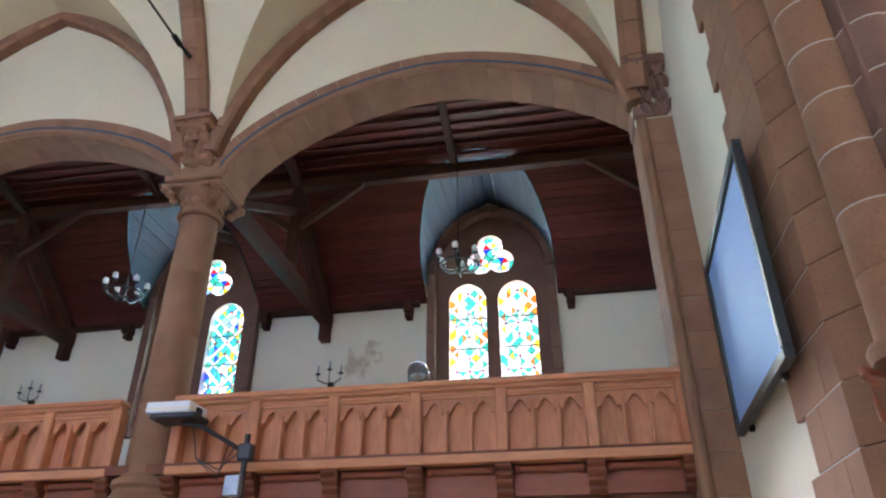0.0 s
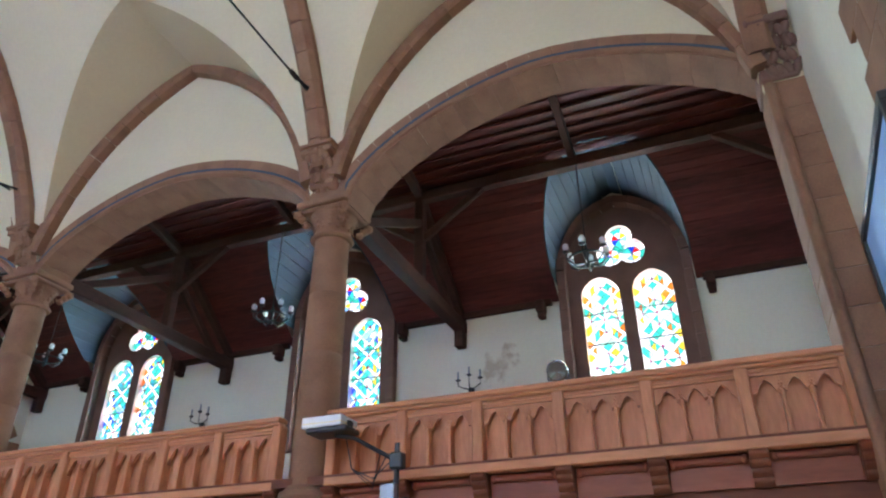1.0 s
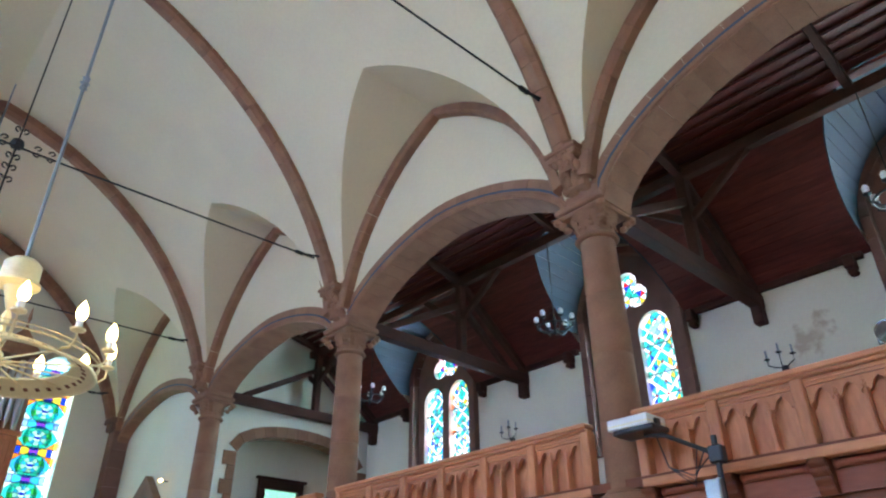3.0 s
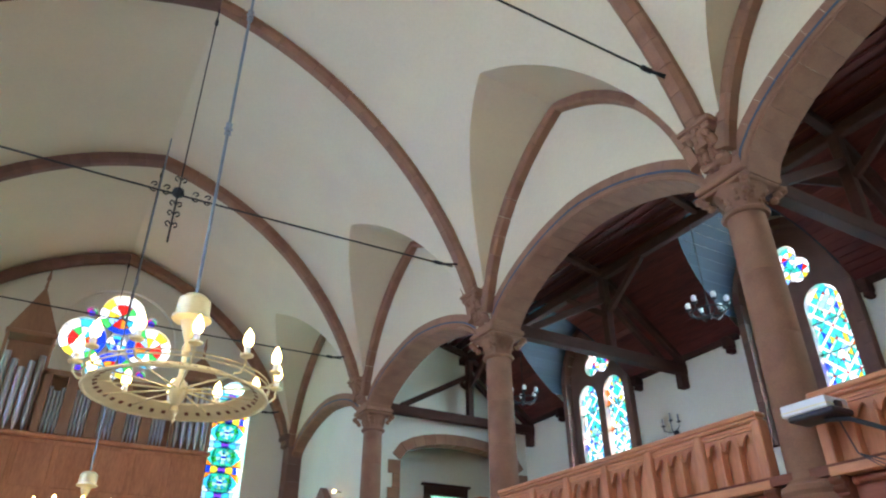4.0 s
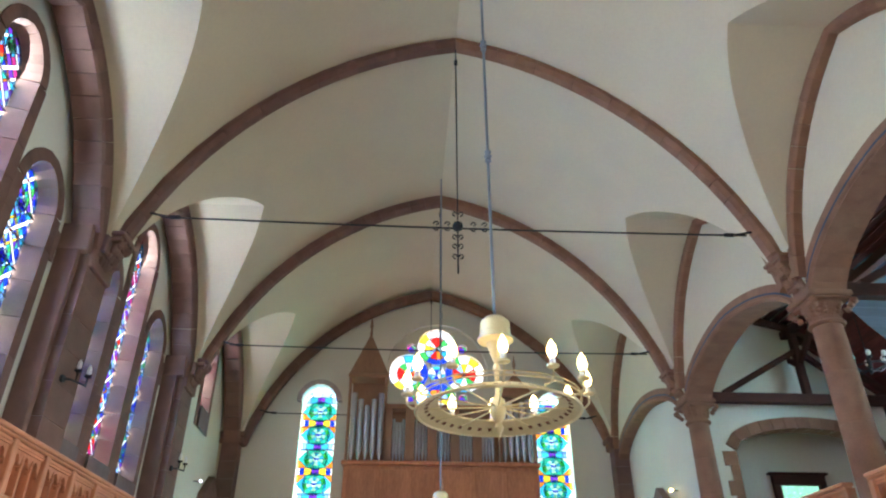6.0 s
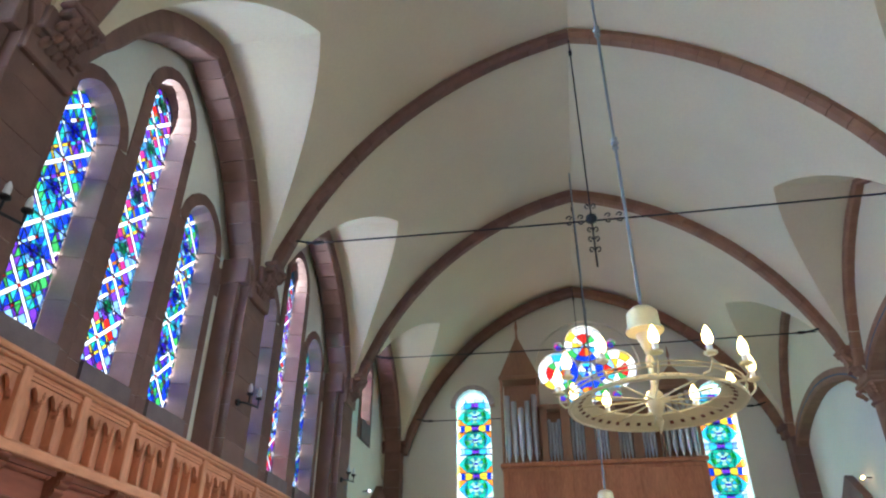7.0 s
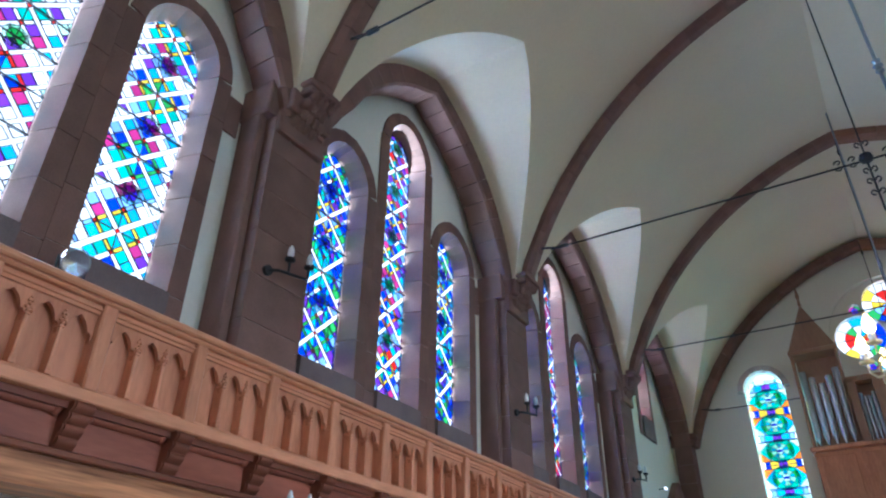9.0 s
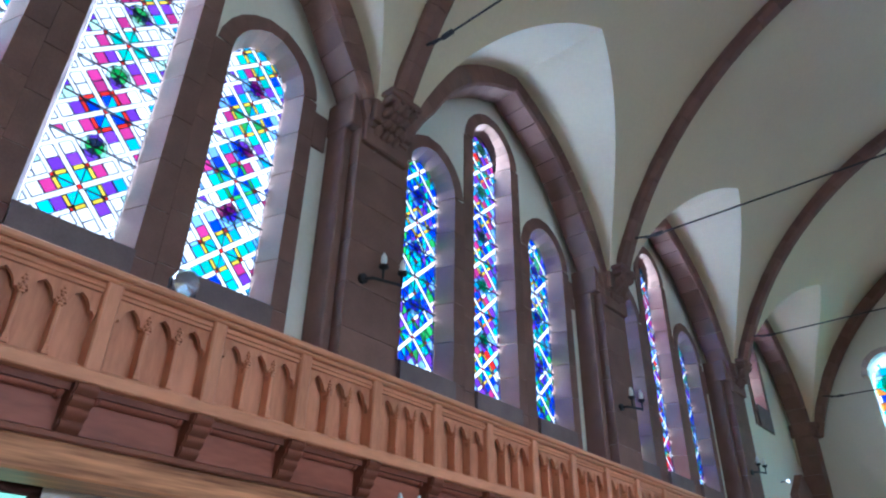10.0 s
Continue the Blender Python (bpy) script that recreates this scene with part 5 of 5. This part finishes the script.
# ---- chandeliers ----
def chandelier(x, y, top):
    c = thing("chandelier", (x, y, 4.1), "brass wheel chandelier with lit candle bulbs on a long rod", "chandelier", "wheel chandeliers")
    part("rod", tube([(0, 0, 1.0), (0, 0, top)], 0.022, 8), STEEL, c, "long grey steel rod")
    for z in (3.85, 6.15):
        part("rod_joint", lathe([(0.02, z - 0.1), (0.05, z - 0.09), (0.035, z - 0.03), (0.06, z), (0.035, z + 0.03), (0.05, z + 0.09), (0.02, z + 0.1)], 12), STEEL, c, smooth=True)
    part("canopy", lathe([(0.03, 1.24), (0.13, 1.22), (0.19, 1.16), (0.2, 0.96), (0.23, 0.94), (0.23, 0.91), (0.12, 0.88), (0.03, 0.62)], 20), BRASS, c, smooth=True)
    part("stem", lathe([(0.02, 0.62), (0.05, 0.55), (0.03, 0.45), (0.03, 0.2), (0.09, 0.12), (0.1, 0.0), (0.06, -0.1), (0.03, -0.14), (0.055, -0.2), (0.03, -0.26), (0.005, -0.34)], 14), BRASS, c, smooth=True)
    # band, its piercing shown by dark blocks
    n = 60
    vs, fs = [], []
    for i in range(n):
        a = 2 * math.pi * i / n
        for r, z in ((0.99, -0.03), (0.995, -0.01), (0.735, 0.115), (0.73, 0.095)):
            vs.append((r * math.cos(a), r * math.sin(a), z))
    for i in range(n):
        o, p = 4 * i, 4 * ((i + 1) % n)
        for k in range(4):
            fs.append((o + k, p + k, p + (k + 1) % 4, o + (k + 1) % 4))
    part("band", poly_mesh("band", vs, fs, BRASS), BRASS, c)
    # Solid dark blocks; their colour stands for the shade inside the holes.
    bm = bmesh.new()
    for i in range(40):
        a = 2 * math.pi * i / 40
        bmesh.ops.create_cube(bm, size=1, matrix=Matrix.Rotation(a, 4, "Z") @ Matrix.Translation((0.87, 0, 0.035)) @ Matrix.Rotation(radians(26), 4, "Y") @ Matrix.Diagonal((0.05, 0.045, 0.03, 1)))
    tagged(part("piercing", bm, OAK_DEEP, c, "dark blocks standing in for pierced openings in the band"), kind="stuff")
    for r, z, t in ((0.99, -0.02, 0.02), (0.735, 0.105, 0.014), (1.0, 0.1, 0.011), (1.0, 0.15, 0.009)):
        part("hoop", tube([(r * math.cos(2 * math.pi * i / 48), r * math.sin(2 * math.pi * i / 48), z) for i in range(49)], t, 6), BRASS, c)
    for i in range(12):
        a = 2 * math.pi * i / 12 - radians(4)
        rot = Matrix.Rotation(a, 4, "Z")
        part("spoke", tube([rot @ Vector((0.06, 0, 0.05)), rot @ Vector((0.94, 0, 0.03))], 0.011, 6), BRASS, c)
        arm = part("arm", tube([rot @ Vector(p) for p in ((0.94, 0, 0.05), (1.04, 0, 0.04), (1.1, 0, 0.1), (1.1, 0, 0.2))], 0.014, 6), BRASS, c)
        part("drip_pan", lathe([(0.02, 0.19), (0.07, 0.205), (0.075, 0.225), (0.03, 0.225)], 10, (1.1 * math.cos(a), 1.1 * math.sin(a))), BRASS, arm)
        part("candle_tube", lathe([(0.034, 0.22), (0.034, 0.31)], 10, (1.1 * math.cos(a), 1.1 * math.sin(a))), WHITE, arm)
        part("bulb", lathe([(0.024, 0.31), (0.05, 0.345), (0.058, 0.39), (0.047, 0.45), (0.022, 0.5), (0.004, 0.53)], 10, (1.1 * math.cos(a), 1.1 * math.sin(a))), BULB, arm, "lit candle bulb", smooth=True)
    return c


ch = chandelier(1.14, 8.05, 11.12)
copy_thing(ch, pose(1.02, 18.3, 3.95))
for x, y in ((1.14, 8.05), (1.02, 18.3)):
    lamp = new("chandelier_light", bpy.data.lights.new("chandelier_light", "POINT"))
    lamp.data.energy, lamp.data.color, lamp.data.shadow_soft_size = (9 if y < 10 else 2.5), (1.0, 0.8, 0.45), 0.5
    lamp.location = (x, y, 4.75)


def ring_light(y):
    """The small iron candle ring that hangs in a gallery bay."""
    c = thing("iron_candle_ring", (12.1, y, 8.15), "small black iron candle ring on a chain", "pendant lamp", "iron candle rings")
    part("chain", tube([(0, 0, 0.1), (0, 0, 2.2)], 0.012, 6), IRON, c)
    part("stem", lathe([(0.01, -0.3), (0.05, -0.25), (0.03, -0.1), (0.06, 0.0), (0.03, 0.15), (0.01, 0.3)], 10), IRON, c, smooth=True)
    part("hoop", tube([(0.36 * math.cos(2 * math.pi * i / 24), 0.36 * math.sin(2 * math.pi * i / 24), -0.1) for i in range(25)], 0.022, 6), IRON, c)
    for i in range(6):
        a = 2 * math.pi * i / 6
        ux, uy = math.cos(a), math.sin(a)
        arm = part("arm", tube([(0.03 * ux, 0.03 * uy, -0.2), (0.25 * ux, 0.25 * uy, -0.24), (0.42 * ux, 0.42 * uy, -0.12), (0.42 * ux, 0.42 * uy, 0.0)], 0.018, 6), IRON, c)
        part("cup", lathe([(0.02, 0.0), (0.07, 0.02), (0.07, 0.04), (0.02, 0.04)], 10, (0.42 * ux, 0.42 * uy)), IRON, arm)
        part("lamp_glass", lathe([(0.03, 0.04), (0.06, 0.1), (0.06, 0.16), (0.035, 0.2)], 10, (0.42 * ux, 0.42 * uy)), WHITE, arm, "unlit white glass", smooth=True)
    return c


rl = ring_light(1.85)
for y in (9.2, 16.3):
    copy_thing(rl, pose(12.1, y, 8.15))


def wall_sconce():
    s = thing("candle_sconce", (14.8, 5.28, 6.6), "black iron wall sconce with three candles on the gallery wall", "sconce", "wall sconces")
    part("wall_plate", lathe([(0.02, -0.1), (0.1, -0.06), (0.11, 0.0), (0.1, 0.06), (0.02, 0.1)], 12, (-0.08, 0)), IRON, s)
    for dy, h in ((-0.38, 0.28), (0.0, 0.42), (0.38, 0.28)):
        arm = part("arm", tube([(-0.08, 0, 0.02), (-0.25, dy * 0.5, 0.03), (-0.3, dy, 0.12), (-0.3, dy, h)], 0.018, 6), IRON, s)
        part("drip_pan", lathe([(0.02, h), (0.085, h + 0.02), (0.085, h + 0.04), (0.02, h + 0.04)], 10, (-0.3, dy)), IRON, arm)
        part("candle", lathe([(0.03, h + 0.04), (0.03, h + 0.3), (0.01, h + 0.31)], 8, (-0.3, dy)), STEEL, arm)
    return s


ws = wall_sconce()
copy_thing(ws, pose(14.8, 13.05, 6.6)).scale = (0.72, 0.72, 0.72)
ws.scale = (0.72, 0.72, 0.72)


def pier_sconce():
    s = thing("pier_sconce", (-6.14, 5.28, 5.85), "black iron bracket with two lamps on a stone pier", "sconce", "pier sconces")
    part("wall_plate", tube([(0, 0, 0), (0.05, 0, 0)], 0.07, 12), IRON, s)
    part("arm", tube([(0.03, 0, 0), (0.12, 0.1, 0.02), (0.2, 0.55, 0.06)], 0.02, 6), IRON, s)
    for t, y in ((0.14, 0.25), (0.2, 0.55)):
        holder = part("holder", lathe([(0.012, 0.03), (0.02, 0.2), (0.07, 0.23), (0.07, 0.26), (0.02, 0.26)], 10, (t, y)), IRON, s)
        part("lamp_glass", lathe([(0.03, 0.26), (0.045, 0.32), (0.04, 0.4), (0.01, 0.46)], 10, (t, y)), WHITE, holder, "unlit candle bulb", smooth=True)
    return s


ps = pier_sconce()
for y in (12.15, 19.1):
    copy_thing(ps, pose(-6.14, y + 0.06, 5.85))


def spotlight(at, turn):
    s = thing("spotlight", at, "round chrome spotlight standing on the parapet rail", "spotlight", "parapet spotlights")
    part("foot", lathe([(0.07, 0.0), (0.07, 0.02), (0.02, 0.03), (0.018, 0.1)], 12), BLACK, s)
    bm = lathe([(0.05, -0.16), (0.1, -0.13), (0.145, -0.05), (0.16, 0.03), (0.16, 0.06)], 20)
    bmesh.ops.rotate(bm, verts=bm.verts[:], cent=(0, 0, 0), matrix=Euler((0, radians(90 + turn), 0)).to_matrix())
    bmesh.ops.translate(bm, verts=bm.verts[:], vec=(0, 0, 0.22))
    part("housing", bm, CHROME, s, smooth=True)
    bm = lathe([(0.165, 0.05), (0.175, 0.055), (0.175, 0.085), (0.15, 0.09), (0.02, 0.07)], 20)
    bmesh.ops.rotate(bm, verts=bm.verts[:], cent=(0, 0, 0), matrix=Euler((0, radians(90 + turn), 0)).to_matrix())
    bmesh.ops.translate(bm, verts=bm.verts[:], vec=(0, 0, 0.22))
    part("bezel", bm, CHROME, s, "chrome rim and glass")
    for dy in (-0.17, 0.17):
        part("yoke", boxes((-0.015, 0.015, dy - 0.008, dy + 0.008, 0.08, 0.24)), BLACK, s)
    part("yoke_base", boxes((-0.015, 0.015, -0.178, 0.178, 0.07, 0.085)), BLACK, s)
    return s


CHROME = shader("worn_chrome", (0.3, 0.32, 0.36), (0.2, 0.22, 0.26), 0.18, 6, 50, 0.0, metal=1.0)
for lamp_at, turn in (((8.42, 1.83, 4.39), 160), ((-5.8, 2.75, 4.47), 20)):
    spotlight(lamp_at, turn).scale = (0.8, 0.8, 0.8)

# ---- projector on its pole ----
pj = thing("projector", (7.9, 3.84, 0), "white projector on a jointed arm from a dark pole", "projector")
part("pole", tube([(0, 0, 0), (0, 0, 3.72)], 0.035, 10), BLACK, pj)
part("arm", tube([(0, 0, 3.5), (0, 0.62, 3.84), (0, 0.9, 3.9)], 0.028, 8), BLACK, pj)
body = part("body", boxes((-0.2, 0.24, 0.72, 1.32, 3.99, 4.13), bevel=0.014), WHITE, pj)
part("lower_body", boxes((-0.18, 0.22, 0.66, 1.27, 3.92, 3.995), bevel=0.02), BLACK, body)
part("seam", boxes((-0.203, 0.243, 0.717, 1.323, 4.03, 4.042)), BRASS, body)
part("lens", tube([(0.05, 1.3, 4.06), (0.05, 1.36, 4.06)], 0.045, 14), BLACK, body)
part("socket", boxes((-0.05, 0.06, 0.68, 0.75, 3.98, 4.08), bevel=0.01), BLACK, body)
part("box", boxes((-0.14, -0.03, -0.04, 0.16, 2.98, 3.22), bevel=0.015), STEEL, pj, "grey junction box")
part("clamp", boxes((-0.07, 0.07, -0.1, 0.08, 3.4, 3.6), bevel=0.02), BLACK, pj)
for k in range(3):
    part("cable", tube([(-0.03, 0.06 + 0.08 * k, 3.5 + 0.05 * k), (-0.05, 0.3, 3.3 - 0.06 * k), (-0.03, 0.62, 3.45), (0, 0.75, 3.88)], 0.009, 5), BLACK, pj)


# ---- organ ----
def organ():
    o = thing("pipe_organ", (1.4, 25.5, 0), "oak pipe organ with grey pipes before the end wall", "organ")
    OX = (-3.45, 3.5)
    part("case_base", boxes((OX[0], OX[1], -0.5, 0.9, 4.6, 7.35), bevel=0.03), OAK, o)
    part("gallery_front", boxes((-5.0, 5.4, -1.2, -0.5, 3.6, 4.6), bevel=0.03), OAK, o)
    part("gallery_post", boxes((-4.8, -4.5, -1.1, -0.8, 0, 3.6), (4.9, 5.2, -1.1, -0.8, 0, 3.6), bevel=0.02), OAK, o)
    part("cornice", boxes((OX[0] - 0.08, OX[1] + 0.08, -0.6, 0.9, 7.35, 7.5), bevel=0.03), OAK, o)
    for k in range(6):
        x = OX[0] + 0.15 + k * 1.13
        part("base_panel", boxes((x, x + 0.98, -0.53, -0.49, 5.9, 7.2), bevel=0.02), OAK, o)

    def pipe(x, y, z0, h, r):
        bm = lathe([(0.015, z0), (r, z0 + 0.35), (r, z0 + h)], 10, (x, y))
        part("pipe", bm, PEWTER, o, smooth=True)

    def tower(x0, x1, top, peak):
        part("stile", boxes((x0 - 0.1, x0, -0.5, -0.3, 7.5, top), bevel=0.015), OAK_SHAFT, o)
        part("stile", boxes((x1, x1 + 0.1, -0.5, -0.3, 7.5, top), bevel=0.015), OAK_SHAFT, o)
        part("back_board", boxes((x0, x1, 0.2, 0.25, 7.5, top)), OAK_SHAFT, o)
        part("head", boxes((x0 - 0.14, x1 + 0.14, -0.55, 0.3, top, top + 0.16), bevel=0.03), OAK_SHAFT, o)
        xm = (x0 + x1) / 2
        vs = [(x0 - 0.1, -0.5, top + 0.16), (x1 + 0.1, -0.5, top + 0.16), (xm, -0.45, peak - 0.7), (x0 - 0.1, -0.35, top + 0.16), (x1 + 0.1, -0.35, top + 0.16), (xm, -0.4, peak - 0.7)]
        part("gablet", poly_mesh("gablet", vs, [(0, 1, 2), (5, 4, 3), (0, 3, 4, 1), (1, 4, 5, 2), (2, 5, 3, 0)], OAK_SHAFT), OAK_SHAFT, o)
        part("finial", lathe([(0.06, peak - 0.75), (0.03, peak - 0.5), (0.07, peak - 0.4), (0.01, peak)], 8, (xm, -0.45)), OAK_SHAFT, o)
        n = 5
        for i in range(n):
            x = x0 + (x1 - x0) * (i + 0.5) / n
            pipe(x, -0.2 - 0.12 * math.sin(math.pi * (i + 0.5) / n), 7.55, 2.0 + 0.25 * abs(i - 2), 0.1)
    tower(-3.35, -2.1, 10.6, 13.1)
    tower(2.25, 3.4, 9.9, 11.6)
    n = 5
    for k in range(n):
        x0 = -1.95 + k * 0.82
        part("stile", boxes((x0 - 0.17, x0 + 0.17, -0.5, -0.35, 7.5, 9.5), bevel=0.01), OAK_SHAFT, o)
        for i in range(4):
            pipe(x0 + 0.23 + i * 0.12, -0.25, 7.55, 1.35 + 0.12 * abs(i - 1.5), 0.055)
    part("top_rail", boxes((-2.05, 2.2, -0.5, -0.3, 9.4, 9.6), bevel=0.02), OAK_SHAFT, o)
    part("back_board", boxes((-2.05, 2.2, 0.2, 0.25, 7.5, 9.5)), OAK_SHAFT, o)
    part("pointed_panel", boxes((-1.9, 2.1, 0.1, 0.2, 9.5, 9.75)), OAK_SHAFT, o)


organ()

# ---- glazed opening under the narrow gallery ----
w = tagged(new("window_50"), "small pale green window in a dark frame under the gallery", "window", kind="structure")
w.location = (-6.7, 1.75, 1.7)
part("pane", boxes((0.03, 0.035, -0.5, 0.5, 0.05, 1.0)), GLASS["pale"], w)
part("daylight_panel", boxes((0.005, 0.01, -0.5, 0.5, 0.05, 1.0)), SKYLIGHT, w, "daylight behind the glass")
for r in ((0, 0.06, -0.6, -0.5, 0, 1.05), (0, 0.06, 0.5, 0.6, 0, 1.05), (0, 0.06, -0.5, 0.5, -0.05, 0.05), (0, 0.06, -0.6, 0.6, 1.0, 1.1)):
    part("frame_bar", boxes(r, bevel=0.01), BEAM, w)


# ---- small fittings on the walls ----
def beam_candles():
    c = thing("candle_bracket", (-5.86, 5.85, 2.86), "black iron bracket with three white candle lamps on the gallery beam", "candle bracket")
    part("wall_plate", tube([(0, 0, -0.06), (0.04, 0, -0.06)], 0.07, 12), IRON, c)
    for dx, dy in ((0.3, -0.24), (0.36, 0.0), (0.3, 0.22)):
        arm = part("arm", tube([(0.03, 0, -0.06), (0.16, dy * 0.5, -0.14), (dx, dy, -0.1), (dx, dy, -0.02)], 0.014, 6), IRON, c)
        part("drip_pan", lathe([(0.02, -0.02), (0.06, -0.005), (0.06, 0.01), (0.02, 0.01)], 10, (dx, dy)), IRON, arm)
        part("candle_tube", lathe([(0.024, 0.01), (0.024, 0.12)], 10, (dx, dy)), BRASS, arm)
        part("lamp_glass", lathe([(0.018, 0.12), (0.035, 0.16), (0.036, 0.2), (0.012, 0.27)], 10, (dx, dy)), WHITE, arm, "unlit white glass", smooth=True)
    return c


beam_candles()


def pier_bracket():
    c = thing("lamp_bracket", (4.3, -1.98, 2.85), "dark red iron bracket on the chancel pier", "bracket")
    part("scroll", tube([(0.0, 0.0, 0.0), (0.0, 0.12, 0.08), (-0.04, 0.24, 0.1), (-0.1, 0.26, 0.04), (-0.1, 0.2, -0.02)], 0.022, 8), REDOAK, c)
    part("drop", tube([(-0.04, 0.22, 0.09), (-0.06, 0.22, -0.1), (-0.02, 0.2, -0.2)], 0.018, 8), REDOAK, c)
    return c


pier_bracket()


def gabled_niche(name, at, side, tall, label):
    """A doorway of dark stone with a small pointed hood on a blind wall. side: direction along x in which it looks."""
    c = thing(name, at, label, "doorway")
    for dy in (-0.62, 0.62):
        part("jamb", boxes((min(0, side * 0.16), max(0, side * 0.16), dy - 0.16, dy + 0.16, 0.0, tall - 0.5), bevel=0.02), STONE_DARK, c)
    out = [(-0.95, tall - 0.5), (0.95, tall - 0.5), (0.95, tall - 0.3), (0.0, tall + 0.45), (-0.95, tall - 0.3)]
    part("hood", slab("hood", out, [], yz(side * 0.12), 0.24, STONE_DARK), STONE_DARK, c, "pointed stone hood")
    part("pane", boxes((min(0.01 * side, 0.03 * side), max(0.01 * side, 0.03 * side), -0.46, 0.46, 0.0, tall - 0.5)), GLASS["pale"], c, "pale green glazed pane")
    return c


gabled_niche("gallery_doorway", (X_A - 0.352, 23.0, 3.5), -1, 2.35, "dark stone doorway with a pointed hood on the white wall")
gabled_niche("gallery_doorway", (WALL_X + 0.002, 25.3, 3.5), 1, 3.0, "dark stone doorway with a pointed hood beside the corner pier")


def exit_lamp(at, side, material, label):
    c = thing("small_lamp", at, label, "lamp")
    part("arm", tube([(0, 0, 0), (side * 0.22, 0, 0.02)], 0.016, 6), IRON, c)
    part("lamp_body", boxes((min(side * 0.2, side * 0.28), max(side * 0.2, side * 0.28), -0.07, 0.07, -0.03, 0.05), bevel=0.012), material, c, "glowing lamp body")
    return c


exit_lamp((X_A - 0.352, 21.7, 5.95), -1, BULB, "small glowing orange lamp on a thin arm")
exit_lamp((WALL_X + 0.002, 23.6, 6.43), 1, SKYLIGHT, "small glowing white lamp on a thin arm")
